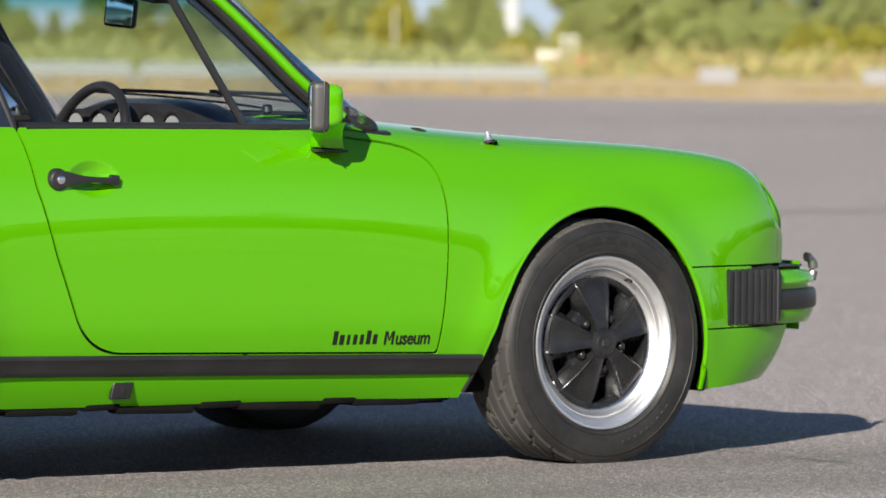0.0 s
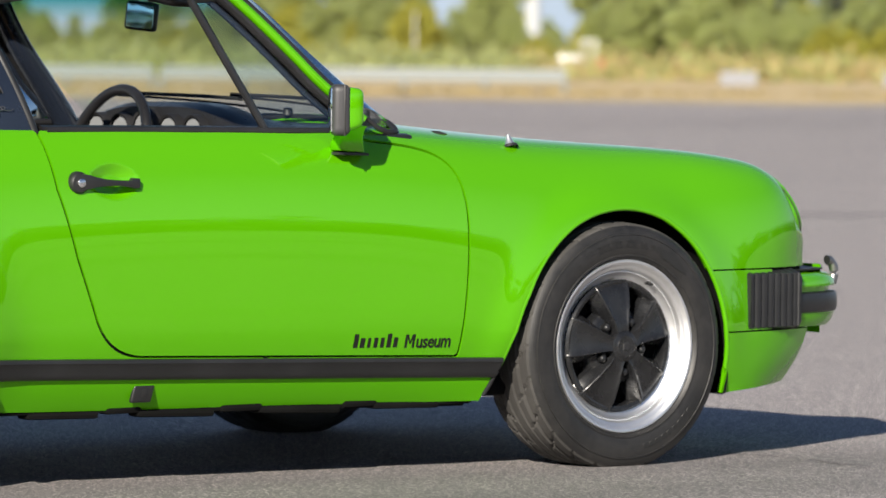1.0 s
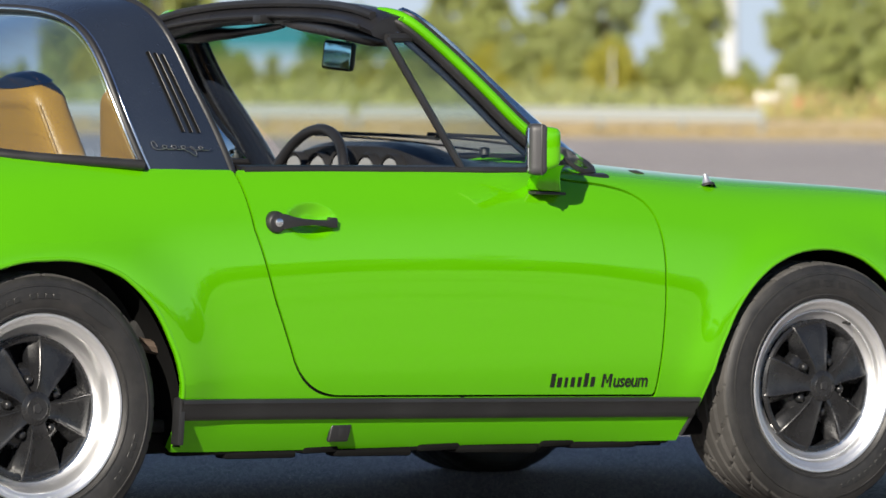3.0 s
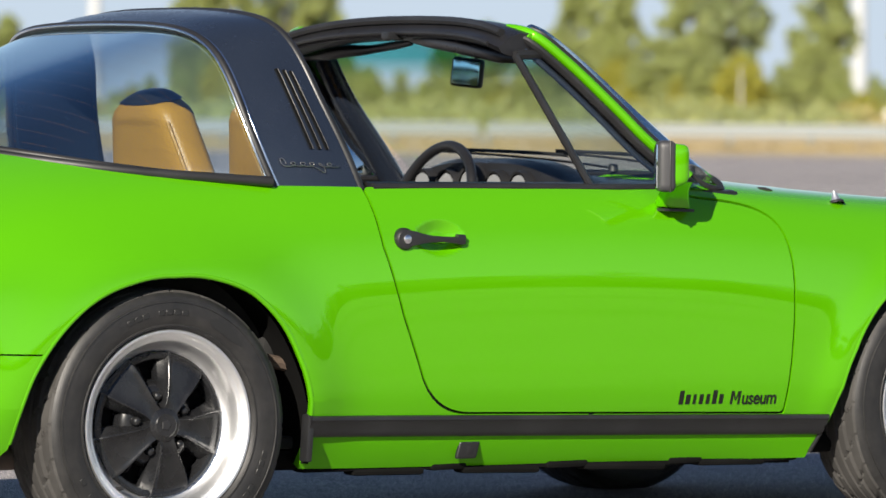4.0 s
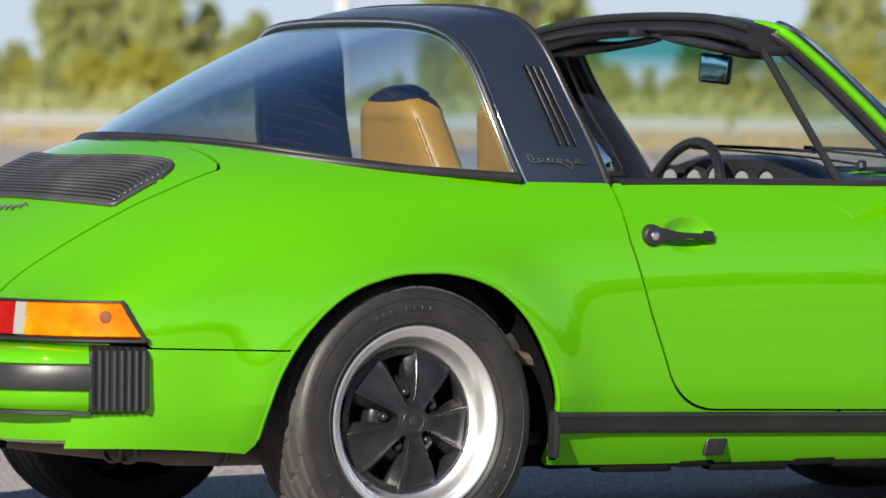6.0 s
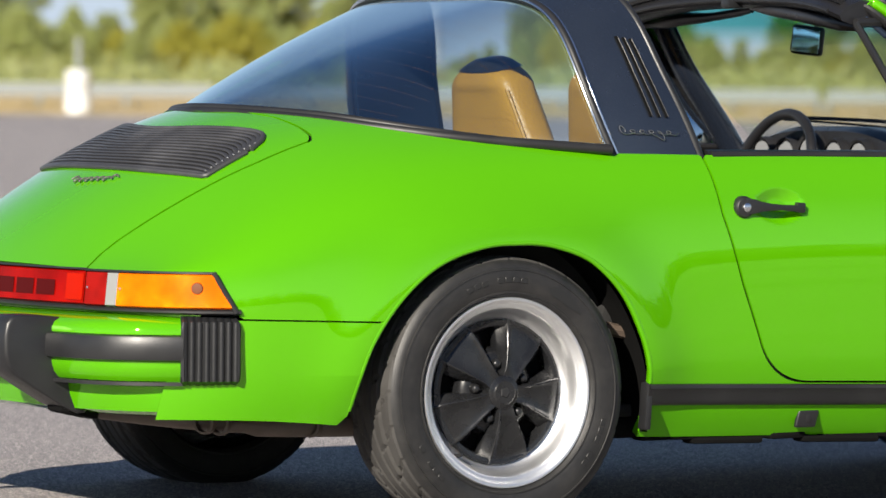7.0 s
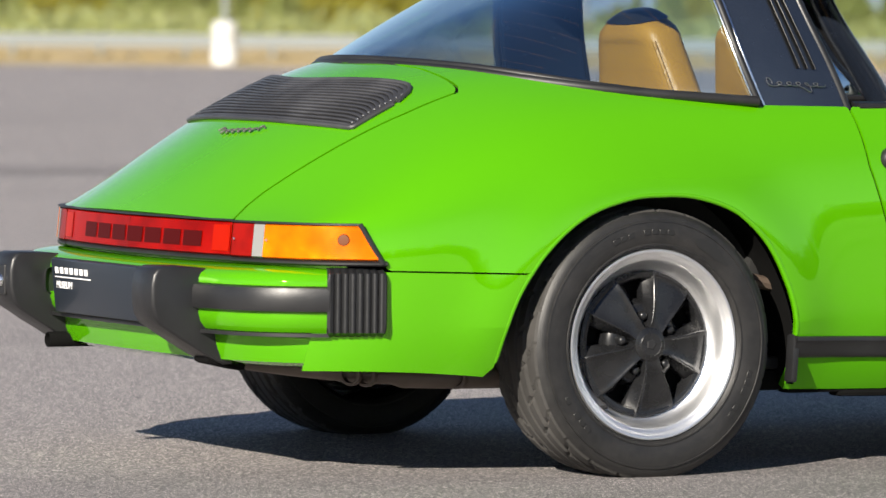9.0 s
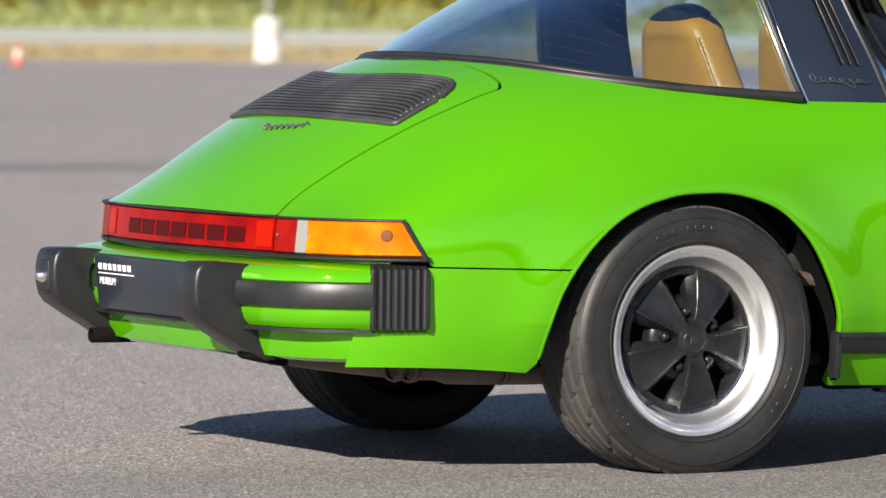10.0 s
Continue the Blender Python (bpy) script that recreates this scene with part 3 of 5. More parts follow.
x0, z0 = 1.443, .3165
for i, wd in enumerate((.020, .020, .013, .017, .016, .019, .018)):
    h = .0335 if i in (0, 5) else .024
    bm = bmesh.new()
    cx = x0 + i * .0198 + .009
    rows = []
    for f in (0, .5, 1):
        zz = z0 + h * f - .006 * (cx - 1.44)
        row = []
        for g in (0, 1):
            q, _ = door_frame(cx + (g - .5) * wd * .66 + .03 * h * f, zz, .0012)
            row.append(q)
        rows.append(row)
    part("lettering_bar", grid_mesh(rows, bm=bm), BLACK_INK, right_door)
for pts in (((.0010, 0), (.0080, 0), (.0080, .0325), (.0010, .0325)), ((.0230, 0), (.0300, 0), (.0300, .0325), (.0230, .0325)),
            ((.0045, .0325), (.0095, .0325), (.0170, .0100), (.0135, .0100)), ((.0265, .0325), (.0215, .0325), (.0140, .0100), (.0175, .0100))):
    bm = bmesh.new()
    bm.faces.new([bm.verts.new(door_frame(1.598 + a + .03 * b, z0 - .002 + b - .006 * (a + .15), .0013)[0]) for a, b in pts])
    part("lettering", bm, BLACK_INK, right_door, smooth=False)
cu = letters("useum", .0465, Matrix(), 0, .03, .95, BLACK_INK, right_door, "lettering", .95, .0010)
for v in cu.data.vertices:
    q, _ = door_frame(1.632 + v.co.x * .95, z0 - .002 + v.co.y - .006 * (v.co.x + .18), .0014)
    v.co = q


# ---- wheels ----
def tyre_mesh(half, seed):
    """A tyre round the y axis, outer side towards -y, with cut grooves and sipes in the tread."""
    prof = [(.2165, -half * .86), (.222, -half * .93), (.2265, -half * .97), (.2275, -half * 1.0), (.2305, -half * 1.0), (.2315, -half * .985), (.240, -half * 1.01), (.258, -half * 1.03), (.276, -half * 1.015), (.2795, -half * 1.01), (.2805, -half * 1.025), (.2835, -half * 1.02), (.2845, -half * .99), (.288, -half * .985),
            (.296, -half * .955), (.303, -half * .90)]
    n, m = 288, 34
    ys = np.linspace(-half * .86, half * .86, m)
    rows = []
    for k in range(n):
        a = 2 * math.pi * k / n
        row = [(r, y) for r, y in prof]
        for j, y in enumerate(ys):
            crown = .3125 - .0065 * (abs(y) / half) ** 2.6
            f = y / half
            groove = min(abs(f - .18), abs(f + .18), abs(f - .52), abs(f + .52)) < .045
            slant = (k + 7 * f * (1 if f > 0 else -1) * 2.2 + (3 if f > 0 else 0)) % 12
            sipe = slant < 1.05 and abs(f) > .24
            row.append((crown - (.0075 if groove else .006 if sipe else 0), y))
        row += [(r, -y) for r, y in reversed(prof)]
        rows.append([(r * math.cos(a), y, r * math.sin(a)) for r, y in row])
    # flatten where it meets the ground
    for row in rows:
        for i, (x, y, z) in enumerate(row):
            if z < -.302:
                row[i] = (x, y, -.302 - (z + .302) * 0.0)
    me = bpy.data.meshes.new("tyre")
    bm = grid_mesh(rows, closed_u=True)
    bmesh.ops.recalc_face_normals(bm, faces=bm.faces)
    bm.to_mesh(me)
    bm.free()
    me.shade_smooth()
    me.set_sharp_from_angle(angle=radians(30))
    me.materials.append(TYRE)
    me.materials.append(TREAD)
    for p in me.polygons:
        c = p.center
        p.material_index = int(math.hypot(c.x, c.z) > .3035 and abs(c.y) < half * .93)
    return me


def rim_mesh(half, dish):
    """Polished rim: rounded outer lip, stepped barrel down to the black centre."""
    o = -half
    prof = [(.2145, o + .012), (.2187, o + .006), (.2187, o - .001), (.2165, o - .005), (.2125, o - .0055), (.208, o - .003), (.2045, o + .002), (.199, o + .005), (.1945, o + .0065), (.192, o + .010),
            (.188, o + .020), (.1855, o + dish * .55), (.180, o + dish * .82), (.172, o + dish * .95), (.166, o + dish), (.162, o + dish + .012), (.162, o + dish + .03), (.18, o + dish + .04), (.19, half)]
    bm = lathe(prof, segments=96)
    me = bpy.data.meshes.new("rim")
    bmesh.ops.recalc_face_normals(bm, faces=bm.faces)
    bm.to_mesh(me)
    bm.free()
    me.shade_smooth()
    me.set_sharp_from_angle(angle=radians(40))
    return me


def petal_mesh():
    """One leaf of the five-leaf centre, along +x: narrow at the cap, flared to the ring, with a hollowed face, raised edges and falling flanks; outer face towards -y."""
    rows = []
    for f in np.linspace(0, 1, 24):
        r = .034 + .130 * f
        wide = np.interp(f, (0, .12, .3, .55, .75, .9, 1), (.026, .028, .037, .052, .064, .071, .075))
        crest = np.interp(f, (0, .15, .5, .8, .93, 1), (-.033, -.033, -.026, -.016, -.009, -.001))
        row = []
        for g in (-1, -.96, -.88, -.8, -.74, -.71, -.68, -.64, -.58, -.45, -.25, 0, .25, .45, .58, .64, .68, .71, .74, .8, .88, .96, 1):
            q = abs(g)
            dish = .0045 * max(0, 1 - (q / .62) ** 2) * math.sin(math.pi * min(1, .1 + f * .8))
            fall = .028 * (max(0, q - .68) / .32) ** .85
            bead = .0028 * math.exp(-((q - .655) / .055) ** 2) * min(1, f * 5)
            row.append((r - .008 * g * g * f, crest + fall + dish - bead + .002, g * wide))
        rows.append(row)
    bm = grid_mesh(rows)
    back = bmesh.ops.extrude_face_region(bm, geom=bm.faces[:])
    for v in back["geom"]:
        if isinstance(v, bmesh.types.BMVert):
            v.co.y = max(v.co.y, .012) + .016
    bmesh.ops.recalc_face_normals(bm, faces=bm.faces)
    me = bpy.data.meshes.new("leaf")
    bm.to_mesh(me)
    bm.free()
    me.shade_smooth()
    me.set_sharp_from_angle(angle=radians(70))
    return me


def mesh_of(bm, name, angle=38):
    me = bpy.data.meshes.new(name)
    bmesh.ops.recalc_face_normals(bm, faces=bm.faces)
    bm.to_mesh(me)
    bm.free()
    me.shade_smooth()
    me.set_sharp_from_angle(angle=radians(angle))
    return me


PETAL = petal_mesh()
CAP = mesh_of(lathe([(0, -.037), (.026, -.037), (.029, -.0345), (.033, -.034), (.0385, -.031), (.041, -.024), (.041, .0)], segments=40), "cap")
CREST = mesh_of(lathe([(0, -.0395), (.011, -.0392), (.013, -.037)], segments=5), "crest")
NUT = mesh_of(lathe([(0, -.018), (.005, -.0175), (.0088, -.0145), (.0105, -.009), (.0110, .004), (.0145, .006), (.0145, .012)], segments=18), "nut", 40)
DISC = mesh_of(lathe([(0, .045), (.155, .045), (.155, .058), (0, .058)], segments=64), "disc")
HUB = mesh_of(lathe([(0, -.006), (.060, -.006), (.080, -.003), (.092, .003), (.099, .014), (.102, .04)], segments=48), "hub")
SEAT = mesh_of(lathe([(.1665, -.001), (.160, -.006), (.152, -.0045), (.147, .004), (.146, .03)], segments=80), "ring")
VALVE = mesh_of(tube([(0, .012, 0), (0, -.004, 0), (-.004, -.018, .0)], .0045, 8), "valve")


def wheel(x, s, half, dish, spin, valve_angle, label):
    hub = part("wheel", rim_mesh(half, dish), ALLOY, car, label)
    hub.matrix_basis = pose(x, s * .70, .302) @ (Matrix.Rotation(math.pi, 4, "Z") if s > 0 else Matrix())
    part("tyre", tyre_mesh(half + .012, 1), TYRE, hub, "worn black low-profile tyre")
    centre = Matrix.Translation((0, -half + dish - .006, 0))
    for name, me, mat in (("hub", HUB, WHEEL_BLACK), ("centre_ring", SEAT, WHEEL_BLACK), ("centre_cap", CAP, WHEEL_BLACK), ("cap_emblem", CREST, RUBBER), ("brake_disc", DISC, DARK)):
        part(name, me, mat, hub).matrix_basis = centre
    for k in range(5):
        turn = Matrix.Rotation(radians(spin + 72 * k), 4, "Y")
        part("leaf", PETAL, WHEEL_BLACK, hub).matrix_basis = centre @ turn
        part("wheel_nut", NUT, WHEEL_BLACK, hub).matrix_basis = centre @ Matrix.Rotation(radians(spin + 36 + 72 * k), 4, "Y") @ Matrix.Translation((.066, -.006, 0))
    part("valve", VALVE, RUBBER, hub).matrix_basis = Matrix.Rotation(radians(valve_angle), 4, "Y") @ Matrix.Translation((.181, -half + dish * .6, 0))
    return hub


for s in (-1, 1):
    rear = wheel(0, s, .100, .050, -64, 128, "polished alloy wheel with black five-leaf centre")
    front = wheel(2.272, s, .088, .033, -99, -60, "polished alloy wheel with black five-leaf centre")
    if s < 0:
        # size marking round the front tyre; other sidewall writing as plain raised bars
        for hub, text, start, half in ((front, "205/55 ZR 16 91Y", 112, .1), (rear, "", 0, .112)):
            r0 = .258
            if text:
                ob = letters(text, .024, Matrix(), .0, 0, 1.1, LETTER, hub, "size_marking", 1.1)
                for v in ob.data.vertices:
                    a = radians(start) - v.co.x / r0
                    r = r0 - .008 + v.co.y
                    v.co = (r * math.cos(a), -half * 1.03 - .0012, r * math.sin(a))
            rows = [[(r * math.cos(radians(a)), -half * 1.03 - .0009 + .09 * abs(r - .257) ** 1.3, r * math.sin(radians(a))) for r in np.linspace(.257 - w, .257 + w, 6)] for a, w in zip(np.linspace(44, 67, 16), .0115 * np.clip(np.linspace(.25, 2.4, 16), 0, 1) * np.clip(np.linspace(6, .3, 16), 0, 1))]
            part("sidewall_shoulder", grid_mesh(rows), LETTER, hub)
            for a0, n in ((300, 9),) if text else ((96, 8), (215, 5), (330, 6)):
                for k in range(n):
                    if text == "" and k == 3:
                        continue
                    a = radians(a0 - (k - n / 2) * 4.6)
                    bm = block((.017, .0016, .012), Matrix.Translation((r0 * math.cos(a), -half * 1.03 - .0004, r0 * math.sin(a))) @ Matrix.Rotation(-a + math.pi / 2, 4, "Y"), .0015, 1)
                    part("sidewall_mark", bm, LETTER, hub)


# ---- roll bar, glazing and windscreen ----
def mirrored(rows, lean=0.0, over=.2):
    """A hoop from right to left, from its right half (last point in the middle); lean sets the left leg's foot forward."""
    return list(rows) + [(x + lean * min(1, (rows[-1][2] - z) / over), -y, z) for x, y, z in reversed(rows[:-1])]


BAR_FRONT = mirrored([(.576, -.703, .826), (.543, -.680, .93), (.502, -.640, 1.03), (.475, -.588, 1.145), (.460, -.518, 1.215), (.446, -.425, 1.247), (.450, -.22, 1.262), (.452, 0, 1.264)], .096, .1)
BAR_REAR = mirrored([(.352, -.699, .832), (.309, -.680, .93), (.286, -.628, 1.063), (.280, -.545, 1.162), (.276, -.425, 1.204), (.275, -.28, 1.216), (.277, -.14, 1.219), (.278, 0, 1.220)], .094, .12)
GLASS_BASE = mirrored([(.330, -.706, .846), (.02, -.655, .872), (-.150, -.555, .901), (-.255, -.415, .924), (-.318, -.253, .933), (-.352, -.14, .937), (-.366, -.06, .939), (-.366, 0, .939)])


def hoop(ctrl, n=61):
    return curve_points(ctrl, n)


def bar_point(t, f, out=0.0):
    """A point on the roll bar: t along the hoop 0 to 1, f from the rear to the front edge."""
    n = 61
    a, b = hoop(BAR_REAR, n), hoop(BAR_FRONT, n)
    i = t * (n - 1)
    p = np.array([np.interp(i, range(n), a[:, k]) for k in range(3)]) * (1 - f) + np.array([np.interp(i, range(n), b[:, k]) for k in range(3)]) * f
    swell = .012 * math.sin(math.pi * f)
    c = np.array([.4, 0, .85])
    d = p - c
    d[0] = 0
    d /= np.linalg.norm(d) + 1e-9
    return p + d * (swell + out)


rows = []
for t in np.linspace(0, 1, 61):
    outer = [bar_point(t, f) for f in np.linspace(0, 1, 13)]
    inner = [bar_point(t, f, -.018) for f in np.linspace(1, 0, 7)]
    rows.append(outer + inner)
bar = part("roll_bar", grid_mesh(rows, closed_v=True), SATIN, car, "satin black roll bar with three vent slots")
seal = [bar_point(t, 0, .004) for t in np.linspace(0, 1, 70)]
part("rear_seal", tube([p + np.array([-.010, 0, 0]) for p in seal], .0095, 10), RUBBER, bar)
part("rear_bead", tube([p + np.array([.001, 0, 0]) for p in seal], .0058, 8), CHROME, bar, "thin dull metal bead")
part("rear_bead", tube([p + np.array([-.0185, 0, 0]) for p in seal], .0032, 8), CHROME, bar, "thin dull metal bead")
part("front_seal", tube([bar_point(t, 1, -.006) + np.array([.007, 0, 0]) for t in np.linspace(0, 1, 70)], .011, 10), PLASTIC, bar)
# vent slots: each a bright-edged slit, leaning as the bar leans
for s in (0, 1):
    for k in range(3):
        pts = []
        for f in np.linspace(0, 1, 8):
            t = .138 - .105 * f
            p = bar_point(t if s == 0 else 1 - t, .582 + .091 * k + .008 * k * f, .0015)
            pts.append(p)
        slot = part("vent_slot", tube(pts, .0052, 8, flat=.6), DARK, bar)
        part("slot_edge", tube([p + np.array([.0045, -.002 if s == 0 else .002, 0]) for p in pts], .0008, 6), BARE, slot, "bare metal edge")
# model script as one plain flowing line
for s in (0, 1):
    pts = []
    for q in np.linspace(0, 1, 120):
        f = .15 + .645 * q
        loop = 2 * math.pi * 6 * q
        tall = .8 + 1.5 * math.exp(-((q - .05) / .05) ** 2)
        drop = .0052 * math.exp(-((q - .66) / .035) ** 2)
        t = .0200 + .0020 * math.sin(loop) * tall - drop
        pts.append(bar_point(t if s == 0 else 1 - t, f + .050 * math.cos(loop), .0055))
    part("script_badge", tube(pts, .0012, 6), STEEL, bar, "silver script badge")

# rear window, wrapped round the back
a, b = hoop(BAR_REAR, 81), hoop(GLASS_BASE, 81)
rows = []
for i in range(81):
    row = []
    for f in np.linspace(0, 1, 15):
        p = a[i] * (1 - f) + b[i] * f
        d = np.array([-.35, p[1] * .5, .6])
        row.append(p + d / np.linalg.norm(d) * .012 * math.sin(math.pi * f))
    rows.append(row)
rear_window = part("rear_window", grid_mesh(rows), TINTED, car, "large wrap-around tinted rear window")
rear_window.visible_shadow = False
part("window_seal", tube([p + np.array([0, 0, .004]) for p in b], .0095, 10), RUBBER, rear_window)
part("seal_trim", tube([p + np.array([-.006, .009 * np.sign(p[1]) * min(1, abs(p[1]) * 3), -.008 + .017 * np.clip((p[0] + .2) / .5, 0, 1)]) for p in b], .0125, 10), RUBBER, rear_window)
bm = bmesh.new()
for f in np.linspace(.15, .9, 10):
    j = f * 14
    lo = int(j)
    tube([np.array(r[lo]) * (1 - j + lo) + np.array(r[min(lo + 1, 14)]) * (j - lo) - np.array([-.003, 0, .003]) for r in rows[9:72]], .00022, 4, bm)
tagged(part("heating_wire", bm, Shade("copper_wire", (.20, .08, .02), .6).m, rear_window), kind="stuff")

# windscreen frame
PILLAR = curve_points([(1.540, -.674, .868), (1.480, -.662, .914), (1.424, -.649, .958), (1.378, -.632, 1.009), (1.320, -.614, 1.065), (1.270, -.597, 1.114), (1.209, -.580, 1.166), (1.162, -.565, 1.205), (1.145, -.53, 1.219), (1.14, -.48, 1.222)], 40)
HEADER = curve_points([(1.15, -.560, 1.196), (1.14, -.50, 1.216), (1.175, -.36, 1.229), (1.20, -.2, 1.236), (1.205, 0, 1.239), (1.20, .2, 1.235), (1.175, .36, 1.222), (1.14, .50, 1.192), (1.15, .56, 1.165)], 50)
BASE = curve_points(mirrored([(1.618, -.680, .850), (1.662, -.60, .858), (1.745, -.40, .862), (1.80, -.2, .865), (1.815, 0, .866)]), 50)
for s in (1, -1):
    k = np.array([1, s, 1])
    pil = part("windscreen_pillar", tube([p * k for p in PILLAR], .0128, 12, flat=1.25, up=(0, 1, 0)), PAINT, car)
    part("pillar_seal", tube([p * k + np.array([-.022, 0, -.013]) for p in PILLAR[0:36]], .0105, 10, flat=1.5, up=(0, 1, 0)), RUBBER, pil)
    part("pillar_rain_rail", tube([p * k + np.array([-.040, .012 * s, -.024]) for p in PILLAR[0:36]], .0080, 8), SATIN, pil)
    if s > 0:
        trim = [np.array(q) for q in ((1.535, -.618, .815), (1.525, -.620, .86))] + [p + np.array([-.004, .036, -.006]) for p in PILLAR[3:38]]
    else:
        trim = curve_points([(1.524, .620, .815), (1.478, .608, .877), (1.409, .590, .952), (1.337, .568, 1.025), (1.281, .550, 1.098), (1.251, .540, 1.142), (1.235, .535, 1.170)], 30)
    part("pillar_inner_trim", tube(trim, .021 if s > 0 else [.0315 - .005 * i / 29 for i in range(30)], 12, flat=1.2, up=(0, 1, 0)), VINYL if s > 0 else SATIN, pil)
    if s < 0:
        part("trim_welt", tube([p + np.array([.012, -.030, .006]) for p in trim[1:-1]], .0035, 6), SATIN, pil)
    # a black bead along the pillar turns round the foot of the screen, whose edge wraps round in front of it
    bead = [p + np.array([.016, .002, .010]) for p in PILLAR[4:37]][::-1] + list(curve_points([PILLAR[4] + np.array([.016, .002, .010]), (1.560, -.678, .862), (1.584, -.686, .842), (1.622, -.688, .835), (1.646, -.672, .840), (1.652, -.630, .858), (1.672, -.58, .864)], 16))[1:]
    part("pillar_bead", tube([p * k for p in bead], [.0055] * 33 + [.0055 + .0028 * min(1, q / 6) for q in range(15)], 8), RUBBER, pil)
    if s > 0:
        lead = curve_points([(1.658, -.618, .858), (1.622, -.608, .890), (1.521, -.600, .962), (1.395, -.580, 1.057), (1.279, -.552, 1.145), (1.16, -.535, 1.214)], 36)
        near = [PILLAR[int(round(1 + 36 * f))] + np.array([.016, .004, .012]) for f in np.linspace(0, 1, 36)]
        lead = [a + (b - a) * np.interp(i, (0, 6, 14, 35), (1, .62, .30, .10)) for i, (a, b) in enumerate(zip(near, lead))]
        bow = [.0, .25, .5, .75, 1]
        edge_glass = part("wrapped_glass_edge", grid_mesh([[(a * (1 - f) + b * f + np.array([.010, -.006, .006]) * math.sin(math.pi * f)) for f in bow] for a, b in zip(near, lead)]), EDGE_GLASS, pil)
        edge_glass.visible_shadow = False
head = part("windscreen_header", tube(HEADER, .0155, 12), PAINT, car)
rows = []
for p in HEADER:
    rows.append([p + np.array(q) for q in ((-.004, 0, .015), (-.030, 0, .016), (-.062, 0, .006), (-.088, 0, -.014), (-.094, 0, -.020), (-.086, 0, -.033), (-.060, 0, -.041), (-.02, 0, -.037), (.004, 0, -.02))])
bm = grid_mesh(rows, closed_v=True)
bmesh.ops.holes_fill(bm, edges=[e for e in bm.edges if e.is_boundary], sides=20)
part("header_panel", bm, VINYL, head, "black header panel with roof latches")
part("header_seal", tube([p + np.array([-.070, 0, .010]) for p in HEADER[1:-1]], .011, 8), RUBBER, head)
part("header_lip", tube([p + np.array([-.093, 0, -.022]) for p in HEADER[2:-2]], .006, 8), RUBBER, head)
for y in (-.47, 0, .47):
    part("roof_latch", block((.05, .034, .022), pose(1.11, y, 1.208), .006), PLASTIC, head)
for s in (-1, 1):
    if s < 0:
        ctrl = [(1.116, -.555, 1.147), (1.111, -.47, 1.158), (1.111, -.40, 1.167), (1.121, -.27, 1.182), (1.139, -.14, 1.194), (1.156, -.02, 1.204)]
    else:
        ctrl = [(1.196, .555, 1.161), (1.180, .43, 1.167), (1.187, .34, 1.175), (1.191, .27, 1.173), (1.200, .19, 1.181), (1.199, .11, 1.188), (1.187, .03, 1.194)]
    pts = curve_points(ctrl, 26)
    visor = part("sun_visor", tube(pts, [(.0160 if s < 0 else .0195 - .0095 * min(1, i / 16)) * min(1, .55 + .15 * i, .7 + .12 * (25 - i)) for i in range(26)], 12, flat=1.1), VINYL, head, "folded black sun visor")
    part("visor_pin", tube([pts[-1], pts[-1] + np.array([.03, 0, .02])], .004, 6), CHROME, visor)

rows = []
for i in range(50):
    row = []
    for f in np.linspace(0, 1, 13):
        p = BASE[i] * (1 - f) + HEADER[i] * f
        row.append(p + np.array([.6, 0, .8]) * .036 * math.sin(math.pi * f) * (1 - (abs(i - 24.5) / 24.5) ** 9 * .5))
    rows.append(row)
screen = part("windscreen", grid_mesh([r[:8] for r in rows]), GLASS, car, "raked windscreen with green shade band")
screen.visible_shadow = False
part("shade_band", grid_mesh([r[7:] for r in rows]), SHADE_BAND, screen).visible_shadow = False
part("windscreen_seal", tube([p + np.array([.004, 0, -.002]) for p in BASE[4:-4]], .0105, 10), RUBBER, screen)
for y0, y1 in ((.02, .50), (-.38, .08)):
    arm = [(1.80 - .3 * y0 ** 2, y0, .878), (1.755 - .3 * ((y0 + y1) / 2) ** 2, (y0 + y1) / 2, .905), (1.69 - .4 * y1 ** 2, y1, .915)]
    wiper = part("wiper", tube(curve_points(arm, 12), .0034, 6), RUBBER, car, "black windscreen wiper")
    blade = curve_points([np.array(arm[1]) + np.array((.018, -.10, .004)), np.array(arm[1]) + np.array((.030, .06, .012)), np.array(arm[2]) + np.array((.016, .06, .006))], 10)
    part("wiper_blade", tube(blade, .0036, 6, flat=1.5), RUBBER, wiper)
    part("wiper_pivot", lathe([(0, -.02), (.012, -.018), (.014, 0)], pose(arm[0][0], y0, .870, -90), 16), RUBBER, wiper)

